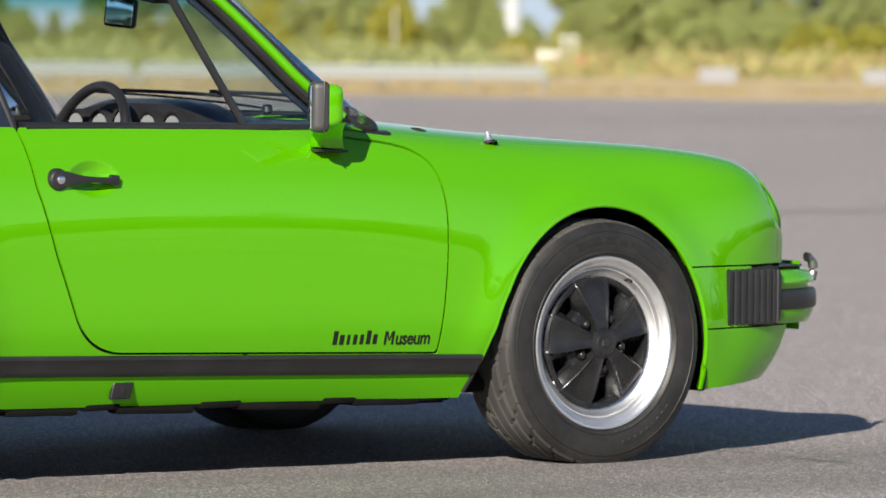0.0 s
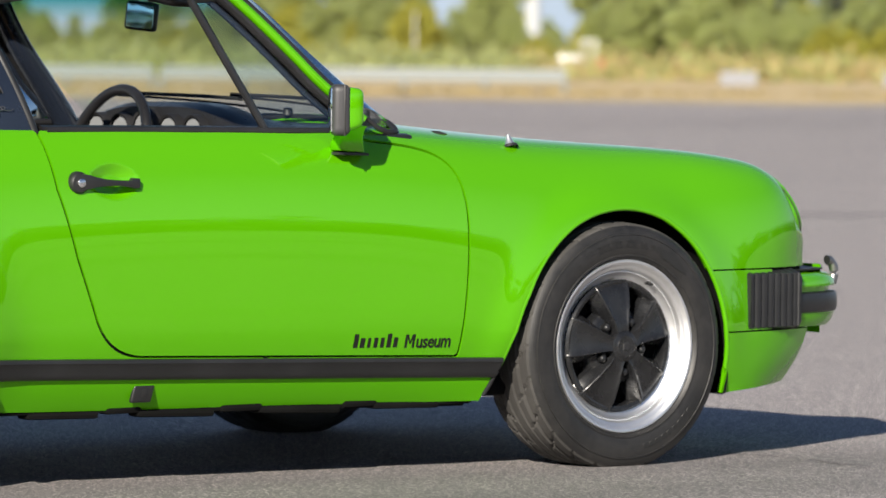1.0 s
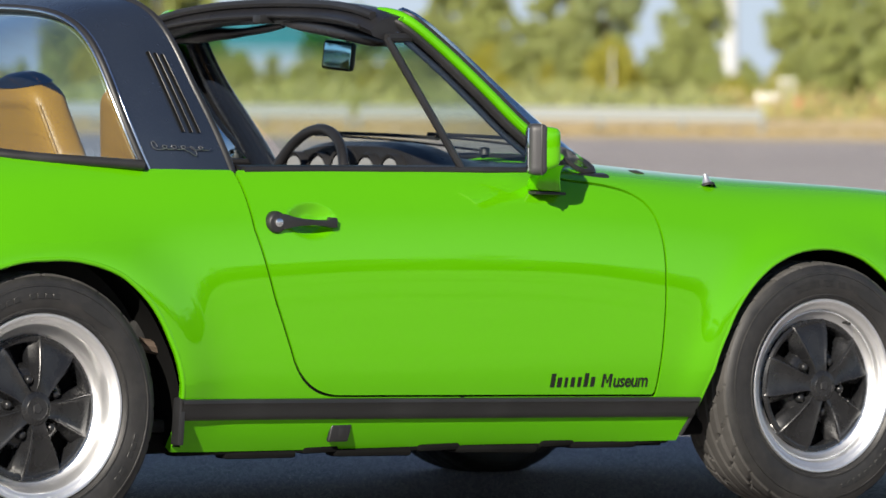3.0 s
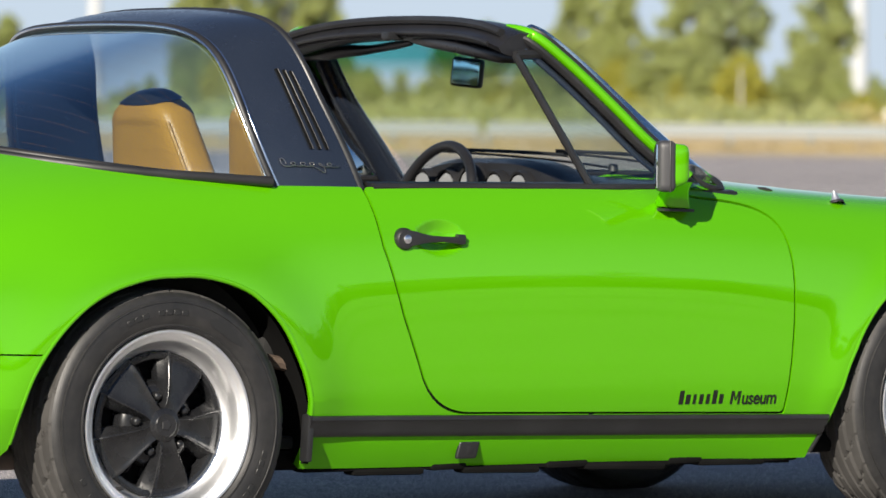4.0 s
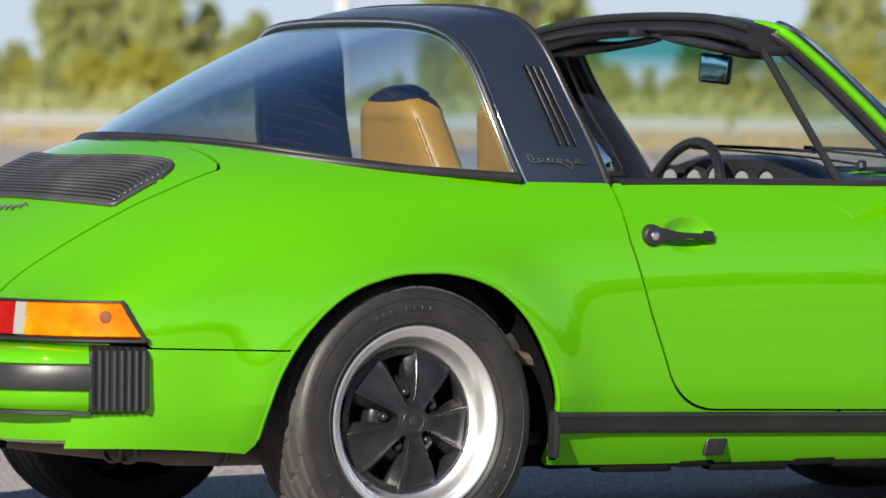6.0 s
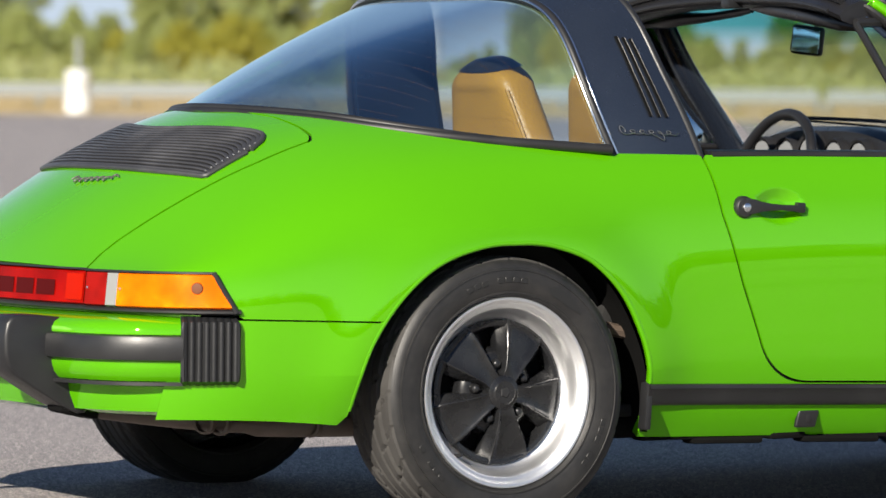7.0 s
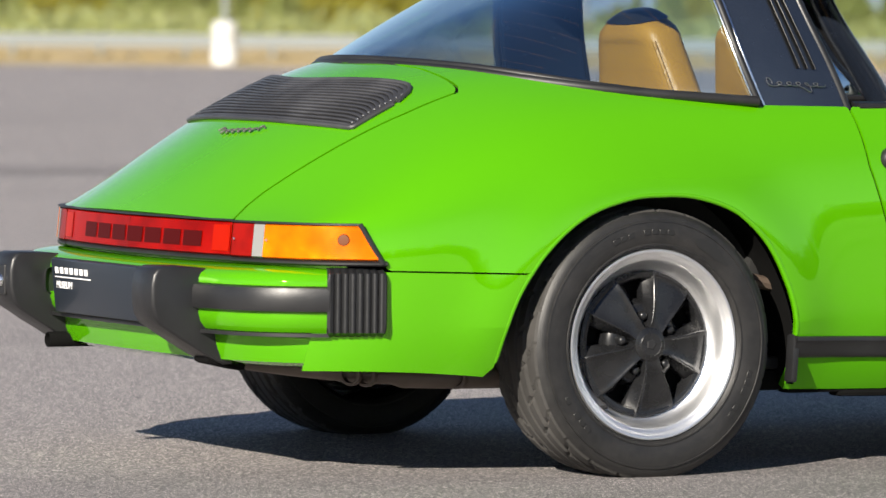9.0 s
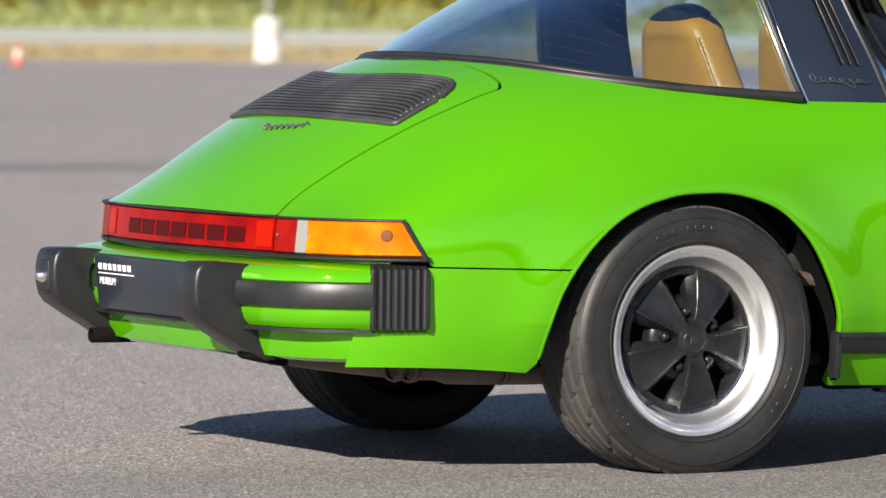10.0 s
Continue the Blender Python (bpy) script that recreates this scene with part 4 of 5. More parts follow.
# belt trim, quarter window and divider on each door
for s in (-1, 1):
    line = [np.array([x, s * (np.interp(x, (.3, .6, 1, 1.3, 1.5, 1.62), (.708, .716, .718, .712, .695, .665)) - .003), np.interp(x, (.3, 1.0, 1.55, 1.62), (.843, .842, .838, .838))]) for x in np.linspace(.60, 1.52, 40)]
    part("belt_trim", tube(line, .0085, 8, flat=1.1), RUBBER, car)
    part("belt_inner_trim", tube([p + np.array([0, -s * .03, .001]) for p in line], .016, 8, flat=.7), VINYL, car)
    foot, top = np.array([1.243, s * .690, .838]), np.array([1.091, s * .580, 1.158])
    qw = part("quarter_window", grid_mesh([[foot, np.array([1.58, s * .672, .846])], [top, np.array([1.13, s * .572, 1.17])]]), GLASS, car, "triangular quarter window")
    qw.visible_shadow = False
    part("window_divider", tube([foot * (1 - f) + top * f for f in np.linspace(0, 1, 8)], .0122, 8, flat=.8), PLASTIC, qw)
    part("frame_rail", tube([top, top * .9 + np.array([1.2, s * .57, 1.17]) * .1, (1.17, s * .565, 1.160)], .012, 8), RUBBER, qw)

# door mirrors: a rounded shell on a broad pedestal
for s in (-1, 1):
    ahead = .17 if s > 0 else 0
    at = pose(1.369 + ahead, s * .842, .894, 0, 15 if s > 0 else 0, 31 * s)
    bm = block((.054, .094, .114), Matrix(), .022, 4)
    for v in bm.verts:
        f = (v.co.x + .027) / .054
        v.co.y *= 1 - .30 * f
        v.co.z = v.co.z * (1 - .20 * f) + .006 * f
    bmesh.ops.transform(bm, matrix=at @ pose(.014, 0, 0), verts=bm.verts)
    mir = part("door_mirror", bm, PAINT, car, "green door mirror with dark rubber rim")
    part("mirror_rim", block((.046, .101, .124), at @ pose(-.015, 0, 0), .019, 5), DUSTY, mir)
    part("mirror_glass", block((.004, .082, .104), at @ pose(-.0375, 0, 0), .0015), MIRROR, mir)
    part("rim_groove", block((.005, .1025, .1235), at @ pose(-.006, 0, 0), .002), RUBBER, mir)
    p, n = on_side(1.452 + ahead, .797)
    rows = []
    for f in np.linspace(0, 1, 12):
        g = f * f * (3 - 2 * f)
        c = Vector((1.402 + ahead, s * .832, .856)).lerp(Vector((1.436 + ahead, s * (-p.y + .010), .792)), f)
        c.y -= s * .012 * math.sin(math.pi * f)
        half = (.026 + .018 * g, .030 - .004 * g)
        rows.append([(c.x + half[0] * np.sign(math.cos(a)) * abs(math.cos(a)) ** .6, c.y + half[1] * np.sign(math.sin(a)) * abs(math.sin(a)) ** .6, c.z - .004 * math.cos(a) * g) for a in (2 * math.pi * k / 24 for k in range(24))])
    bm = grid_mesh(rows, closed_v=True)
    bmesh.ops.holes_fill(bm, edges=[e for e in bm.edges if e.is_boundary], sides=30)
    part("mirror_foot", bm, PAINT, mir)
    part("foot_gasket", block((.090, .058, .007), pose(1.436 + ahead, s * (-p.y + .010), .787, 0, 1.5, 0), .002), RUBBER, mir)

# nozzle on the front wing
for s in (-1, 1):
    p, n = on_side(1.985, .803)
    noz = part("washer_nozzle", lathe([(0, -.030), (.004, -.030), (.006, -.022), (.009, -.014), (.013, -.006), (.017, 0)], pose(p.x, p.y * -s, p.z, -90 + 20 * s) , 20), ALLOY, car)
    part("nozzle_base", lathe([(0, -.004), (.019, -.003), (.021, .004)], pose(p.x, p.y * -s, p.z, -90 + 20 * s), 20), RUBBER, noz)


# ---- tail: lamps, bumper, grille ----
def plan_curve(ctrl, n):
    """Evenly spaced points (x, w) on a smooth plan line, and the outward normals."""
    c = curve_points(ctrl, 400)
    d = np.concatenate([[0], np.cumsum(np.hypot(*np.diff(c, axis=0).T))])
    t = np.linspace(0, d[-1], n)
    p = np.stack([np.interp(t, d, c[:, k]) for k in (0, 1)], 1)
    g = np.gradient(p, axis=0)
    nrm = np.stack([g[:, 1], -g[:, 0]], 1)
    return p, nrm / np.linalg.norm(nrm, axis=1, keepdims=True)


TAIL = [(-.934, 0), (-.928, .2), (-.903, .40), (-.866, .56), (-.808, .670), (-.735, .738), (-.655, .765)]
LAMPS, LAMP_N = plan_curve(TAIL, 160)
LAMP_N = LAMP_N * -np.sign(LAMP_N[0, 0])


def wall_strip(name, w0, w1, z0, z1, out, material, parent, s, lean=0.0, label="", cut=0.0, n=24):
    """A thick strip of the tail's face between two places along its plan line (metres from the middle)."""
    d = np.concatenate([[0], np.cumsum(np.hypot(*np.diff(LAMPS, axis=0).T))])
    rows = []
    for q in np.linspace(0, 1, n):
        e = w0 + (w1 - w0) * q
        row = []
        for zz, o, top in ((z0, -.012, 0), (z0, out * .6, 0), (z0 + .004, out, 0), (z1 - .004, out, 1), (z1, out * .6, 1), (z1, -.012, 1)):
            ee = e - cut * top * q
            x, w, nx, nw = (np.interp(ee, d, a) for a in (LAMPS[:, 0], LAMPS[:, 1], LAMP_N[:, 0], LAMP_N[:, 1]))
            row.append((x + nx * o + lean * (zz - z0), s * (w + nw * o), zz))
        rows.append(row)
    bm = grid_mesh(rows)
    bmesh.ops.holes_fill(bm, edges=[e for e in bm.edges if e.is_boundary], sides=8)
    return part(name, bm, material, parent, label)


LEN = float(np.sum(np.hypot(*np.diff(LAMPS, axis=0).T)))
strip = wall_strip("reflector_strip", 0, .452, .500, .578, .014, RED, car, -1, .1, "red reflector strip across the tail")
wall_strip("reflector_half", 0, .452, .500, .578, .014, RED, strip, 1, .1)
for s in (-1, 1):
    tail = wall_strip("tail_lamp", .456, .528, .499, .578, .015, DEEP_RED, car, s, .1, "tail lamp with red, clear and amber lenses")
    wall_strip("clear_lens", .529, .562, .499, .578, .0155, CLEAR, tail, s, .1)
    wall_strip("amber_lens", .563, LEN - .026, .499, .577, .016, AMBER, tail, s, .1, "amber indicator lens", .052)
    wall_strip("lamp_gasket", .454, LEN - .010, .486, .4985, .013, RUBBER, tail, s)
    wall_strip("lamp_top_gasket", .454, LEN - .072, .577, .5815, .012, RUBBER, tail, s, .1)
    d = np.concatenate([[0], np.cumsum(np.hypot(*np.diff(LAMPS, axis=0).T))])
    edge = []
    for f in np.linspace(-.1, 1.04, 8):
        ee = LEN - .024 - .052 * f
        x, w, nx, nw = (np.interp(ee, d, a) for a in (LAMPS[:, 0], LAMPS[:, 1], LAMP_N[:, 0], LAMP_N[:, 1]))
        edge.append((x + nx * .011 + .0078 * f, s * (w + nw * .011), .499 + .078 * f))
    part("lamp_end_gasket", tube(edge, .0065, 8), RUBBER, tail)
    for e, zz in ((.47, .54), (.575, .54)) if s < 0 else ():
        d = np.concatenate([[0], np.cumsum(np.hypot(*np.diff(LAMPS, axis=0).T))])
        x, w, nx, nw = (np.interp(min(e, LEN - .09), d, a) for a in (LAMPS[:, 0], LAMPS[:, 1], LAMP_N[:, 0], LAMP_N[:, 1]))
        part("lens_screw", lathe([(0, -.003), (.003, -.002), (.0035, .002)], Matrix.Translation((x + nx * .0145, s * (w + nw * .0145), zz)) @ Matrix.Rotation(math.atan2(s * nw, nx) + math.pi / 2, 4, "Z"), 10), CHROME, tail)
    x, w, nx, nw = (np.interp(LEN - .105, d, a) for a in (LAMPS[:, 0], LAMPS[:, 1], LAMP_N[:, 0], LAMP_N[:, 1]))
    part("lamp_bulb", lathe([(0, -.002), (.012, -.0015), (.014, .002)], Matrix.Translation((x + nx * .0143, s * (w + nw * .0143), .545)) @ Matrix.Rotation(math.atan2(s * nw, nx) + math.pi / 2, 4, "Z"), 16), Shade("bulb_behind_amber", (.13, .032, .002), .4).m, tail)
    wall_strip("strip_gasket", 0, .454, .487, .4995, .012, RUBBER, car, s)
    wall_strip("lid_gasket", 0, .454, .5785, .583, .010, RUBBER, car, s, .1)
    wall_strip("tail_panel", 0, LEN - .1, .44, .565, -.012, PAINT, car, s)
# brighter reflector block at each end of the strip, then the maker's word as plain bars
for s in (-1, 1):
    wall_strip("end_reflector", .385, .448, .507, .573, .0152, Shade("bright_reflector", (.36, .008, .001), .3, Specular_IOR_Level=.05).m, strip, s, .1)
for k in range(7):
    y = .275 - .090 * k
    d = np.concatenate([[0], np.cumsum(np.hypot(*np.diff(LAMPS, axis=0).T))])
    rows = []
    for q in (0, .5, 1):
        yy = y - .076 * q
        e = abs(yy)
        x, nx = np.interp(e, d, LAMPS[:, 0]), -1
        rows.append([(x - .0158 + .1 * (zz - .5), yy, zz) for zz in (.518, .553)])
    part("reflector_bar", grid_mesh(rows), RED_INK, strip)

# rear bumper
BUMP = [(-1.000, 0), (-.998, .2), (-.988, .42), (-.955, .58), (-.895, .665), (-.835, .702), (-.788, .722)]
BP, BN = plan_curve(BUMP, 60)
BN = BN * -np.sign(BN[0, 0])


def bumper(name, points, normals, section, s, material, parent, label="", lo=0, hi=None):
    rows = []
    for p, n in list(zip(points, normals))[lo:hi]:
        rows.append([(p[0] + n[0] * o, s * (p[1] + n[1] * o), z) for o, z in section])
    bm = grid_mesh(rows)
    bmesh.ops.holes_fill(bm, edges=[e for e in bm.edges if e.is_boundary], sides=40)
    return part(name, bm, material, parent, label)


SHELL_SECTION = [(-.10, .484), (-.05, .480), (-.02, .474), (-.004, .464), (.002, .452), (.002, .442), (-.012, .4405), (-.012, .3865), (.002, .385), (.002, .372), (-.004, .352), (-.016, .338), (-.05, .332), (-.09, .330)]
STRIP_SECTION = [(-.010, .441), (.008, .441), (.0145, .438), (.0175, .430), (.0185, .4145), (.0185, .396), (.0155, .386), (.008, .382), (-.010, .382)]


def bellows(points, normals, z0, z1, s, parent, folds, name="bumper_bellows"):
    """Black folded rubber between bumper and body."""
    n = len(points)
    rows = []
    for i in range(n):
        q = i / (n - 1)
        out = .004 + .0085 * abs(math.sin(math.pi * folds * q)) ** .6
        if q < .06 or q > .95:
            out = .016
        (x, w), (nx, nw) = points[i], normals[i]
        row = []
        for f in np.linspace(0, 1, 15):
            z = z0 + (z1 - z0) * f
            tuck = -.03 * max(0, (abs(f - .5) - .42) / .08) ** 2 - .02 * max(0, (abs(q - .5) - .46) / .04) ** 2 * max(0, (abs(f - .5) - .36) / .14)
            row.append((x + nx * (out + tuck), s * (w + nw * (out + tuck)), z))
        rows.append(row)
    for end, k in ((0, 0), (len(rows), -1)):
        (x, w), (nx, nw) = points[k], normals[k]
        rows.insert(end, [(q[0] - nx * .03, q[1] - s * nw * .03, q[2]) for q in rows[k]])
    return part(name, grid_mesh(rows), PLASTIC, parent, "folded black rubber bumper bellows")


rear_bumper = None
BEL, BELN = plan_curve([(-.792, .720), (-.745, .742), (-.71, .752), (-.668, .762)], 90)
BELN = BELN * np.sign(BELN[0, 1])
for s in (-1, 1):
    ob = bumper("rear_bumper", BP, BN, SHELL_SECTION, s, PAINT, car, "green rear bumper with black rubber strip")
    bumper("rubber_strip", BP, BN, STRIP_SECTION, s, PLASTIC, ob, "", 24, 60)
    bellows(BEL, BELN, .328, .482, s, ob, 8)
    rear_bumper = rear_bumper or ob
    low, lown = plan_curve([(-.975, 0), (-.97, .25), (-.955, .45), (-.90, .60), (-.83, .675), (-.78, .70)], 40)
    lown = lown * -np.sign(lown[0, 0])
    bumper("rear_valance", low, lown, [(-.06, .334), (-.012, .333), (-.006, .325), (-.010, .30), (-.022, .268), (-.05, .258), (-.10, .256)], s, PAINT, ob)
    bumper("valance_seam", BP, BN, [(-.06, .3285), (-.002, .3285), (-.002, .3365), (-.06, .3365)], s, RUBBER, ob)
    # overrider
    prof = [(-.92, .470), (-1.00, .477), (-1.065, .478), (-1.082, .473), (-1.091, .460), (-1.096, .435), (-1.096, .395), (-1.089, .366), (-1.075, .347), (-1.02, .312), (-.965, .280), (-.932, .262), (-.912, .255), (-.892, .257), (-.900, .284), (-.945, .335), (-.957, .365), (-.960, .42)]
    rows = []
    for y, f, dx in ((.452, .965, .007), (.4512, .980, .004), (.4485, .993, .0015), (.4445, 1, 0), (.3455, 1, 0), (.3415, .993, .0015), (.3388, .980, .004), (.338, .965, .007)):
        rows.append([(-.98 + (x + .98) * f + (dx if x < -1 else 0), s * y, .372 + (z - .372) * f) for x, z in prof])
    bm = grid_mesh(rows, closed_v=True)
    bmesh.ops.holes_fill(bm, edges=[e for e in bm.edges if e.is_boundary], sides=40)
    over = part("overrider", bm, PLASTIC, ob, "grey-black rubber overrider")
    if s > 0:
        part("lamp_plate", block((.010, .050, .074), pose(-1.094, .390, .412), .005, 3), RUBBER, over)
        part("lamp_dome", lathe([(0, -.020), (.009, -.018), (.015, -.010), (.017, .002)], pose(-1.097, .390, .410, 0, 0, -90), 20), CHROME, over, "chrome-backed lamp dome")

plate = part("number_plate", block((.010, .525, .126), pose(-1.014, 0, .404, 0, -6, 0), .004), PLATE, rear_bumper, "black plate with white print")
part("plate_frame", block((.006, .530, .132), pose(-1.009, 0, .404, 0, -6, 0), .004), RUBBER, plate)
for k in range(7):
    part("plate_bar", block((.0015, .018, .015), pose(-1.0245, .228 - .0275 * k, .440, 0, -6, 0), .0005, 1), WHITE_INK, plate)
part("plate_rule", block((.0015, .200, .003), pose(-1.0228, .14, .4245, 0, -6, 0), .0005, 1), WHITE_INK, plate)
letters("MUSEUM", .024, Matrix.Translation((-1.0205, .238, .398)) @ Matrix(((0, 0, -1, 0), (-1, 0, 0, 0), (0, 1, 0, 0), (0, 0, 0, 1))), .0006, 0, .95, WHITE_INK, plate)
part("exhaust_tip", lathe([(.0145, .0), (.0165, -.003), (.0185, .0), (.0185, .14), (.0145, .14), (.0145, .0)], pose(-.995, .34, .270, 0, 4, -90), 28), DARK, car, "steel exhaust tip")
part("silencer", tube([(-.72, -.60, .335), (-.70, 0, .335), (-.72, .60, .335)], .055, 18), DARK, car)
pipe = part("exhaust_pipe", tube(curve_points([(-.78, -.30, .250), (-.66, -.52, .232), (-.50, -.60, .226), (-.30, -.60, .222), (-.05, -.56, .222)], 24), [.020] * 10 + [.027] * 14, 14), SOOT, car, "rust-stained exhaust pipe")
for q in ((-.64, -.545, .234), (-.61, -.562, .232), (-.40, -.605, .225)):
    part("pipe_clamp", lathe([(.021, -.008), (.0275, -.007), (.0275, .007), (.021, .008)], pose(*q, 0, 0, -62), 20), SOOT, pipe)
part("tow_bracket", block((.10, .08, .03), pose(-.90, -.40, .262, 0, 12, 0), .012), DARK, car)

# engine lid: louvred black grille and script
def grille_x(w, f):
    """Along the lid: the grille's upper edge at f 0, rounded off at its ends, and its lower edge at f 1."""
    w = abs(w)
    a = -.505 + 1.038 * w ** 2 - 2.83 * w ** 4 - .085 * (1 - math.sqrt(max(0, 1 - (max(0, w - .365) / .068) ** 2)))
    b = -.664 + .442 * w ** 2
    return a * (1 - f) + b * f


rows = []
for w in np.linspace(-.428, .428, 60):
    rows.append([on_top(grille_x(w, f), w, .0025)[0] for f in np.linspace(0, 1, 8)])
grille = part("engine_grille", grid_mesh(rows), RUBBER, lid, "dusty black louvred engine grille")
for k in range(14):
    f = .04 + .92 * k / 13
    pts = []
    for w in np.linspace(-.425, .425, 48):
        p, n = on_top(grille_x(w, f), w, .0035)
        pts.append(p)
    part("louvre", tube(pts, .0066, 8, flat=.6), DUSTY, grille)
edge = [on_top(grille_x(w, 0) + .004, w, .004)[0] for w in np.linspace(-.43, .43, 50)] + [on_top(grille_x(.432, f), .432, .004)[0] for f in np.linspace(0, 1, 10)] + [on_top(grille_x(w, 1) - .004, w, .004)[0] for w in np.linspace(.425, -.425, 50)] + [on_top(grille_x(.432, f), -.432, .004)[0] for f in np.linspace(1, 0, 10)]
part("grille_frame", tube(edge, .006, 8), DUSTY, grille)
for s in (-1, 1):
    for k in range(10):
        p, n = on_top(grille_x(.42, (k + .3) / 10), s * .418, .0075)
        part("rivet", lathe([(0, -.003), (.0025, -.002), (.003, .001)], Matrix.Translation(p) @ pose(0, 0, 0, -90), 8), STEEL, grille)
pts = []
for q in np.linspace(0, 1, 150):
    w = -.005 - .165 * q
    up = .0055 * math.sin(q * 46) + .010 * math.exp(-((q - .04) / .05) ** 2) + .012 * math.exp(-((q - .95) / .05) ** 2)
    pts.append(on_top(-.722 + .030 * q + up, w - .012 + .006 * math.cos(q * 46), .006)[0])
part("script_badge", tube(pts, .0024, 6), BARE, lid, "dark chrome script badge")

# ---- nose: headlamps and bumper ----
for s in (-1, 1):
    m = pose(2.932, s * .575, .640) @ Matrix.Rotation(radians(8 * s), 4, "Z") @ Matrix.Rotation(radians(-29), 4, "Y") @ Matrix.Rotation(math.pi / 2, 4, "Z")
    ring = part("headlamp", lathe([(.094, .004), (.1045, .001), (.1070, -.002), (.1060, -.006), (.1025, -.0095), (.097, -.011), (.094, -.009)], m, 56), PAINT, car, "round headlamp with painted ring")
    part("lamp_lens", lathe([(.0985, -.0095), (.090, -.014), (.065, -.019), (.03, -.021), (0, -.022)], m, 48), GLASS, ring).visible_shadow = False
    part("reflector", lathe([(.096, -.010), (.07, .03), (.03, .06), (0, .065)], m, 40), CHROME, ring)
    part("ring_gap", lathe([(.103, .004), (.1082, .003), (.1082, -.0015), (.103, -.002)], m, 48), RUBBER, ring)
    part("lamp_bucket", lathe([(.104, .006), (.1085, .0025), (.1100, .006), (.1130, .020), (.1185, .040), (.1265, .065), (.137, .095)], m, 64), PAINT, ring)
FB, FN = plan_curve([(3.235, 0), (3.225, .25), (3.195, .44), (3.15, .575), (3.075, .655), (2.98, .690), (2.905, .708)], 60)
FN = FN * np.sign(FN[0, 0])
BEF, BEFN = plan_curve([(2.905, .708), (2.835, .728), (2.77, .743), (2.695, .756)], 90)
BEFN = BEFN * np.sign(BEFN[0, 1])
for s in (-1, 1):
    fb = bumper("front_bumper", FB, FN, [(o, z - .006) for o, z in SHELL_SECTION], s, PAINT, car, "green front bumper with black rubber strip")
    bumper("rubber_strip", FB, FN, [(o - .009, .394 + (z - .4115) * .92) for o, z in STRIP_SECTION], s, PLASTIC, fb)
    bumper("bumper_top_gasket", FB, FN, [(-.10, .477), (-.03, .477), (-.03, .481), (-.10, .484)], s, RUBBER, fb)
    bellows(BEF, BEFN, .326, .486, s, fb, 8)
    low, lown = plan_curve([(3.06, 0), (3.05, .3), (2.99, .5), (2.92, .60), (2.86, .64)], 30)
    lown = lown * np.sign(lown[0, 0])
    bumper("front_valance", low, lown, [(-.05, .332), (0, .330), (-.01, .30), (-.04, .23), (-.08, .195), (-.12, .19)], s, PAINT, fb)
    hook = curve_points([(3.150, s * .56, .440), (3.160, s * .56, .462), (3.155, s * .56, .490), (3.140, s * .56, .500), (3.132, s * .56, .498)], 12)
    part("headlamp_washer", tube(hook, [.013] * 6 + [.012, .011, .011, .012, .013, .013], 12), STEEL, fb)
rows = [[(3.06 + .03 * math.cos(t), y, .49 - .18 * f) for f in (0, .5, 1)] for y, t in ((-.6, 1), (-.3, .3), (0, 0), (.3, .3), (.6, 1))]
part("nose_panel", grid_mesh(rows), PAINT, car)


# ---- cabin ----
part("cabin_floor", block((1.5, 1.36, .03), pose(1.0, 0, .245), .01), CARPET, car)
part("parcel_shelf", block((.72, 1.20, .05), pose(.02, 0, .800), .02), CARPET, car)
part("rear_bulkhead", block((.05, 1.34, .56), pose(.37, 0, .535, 0, 12, 0), .02), CARPET, car)
part("front_bulkhead", block((.05, 1.30, .56), pose(1.80, 0, .56), .02), CARPET, car)
part("centre_tunnel", block((1.3, .20, .16), pose(1.05, 0, .33), .05), CARPET, car)
for s in (-1, 1):
    part("door_lining", block((1.15, .035, .50), pose(1.10, s * .685, .585), .015), VINYL, car)
    part("rear_side_lining", block((.62, .04, .35), pose(.12, s * .630, .66), .02), CARPET, car)


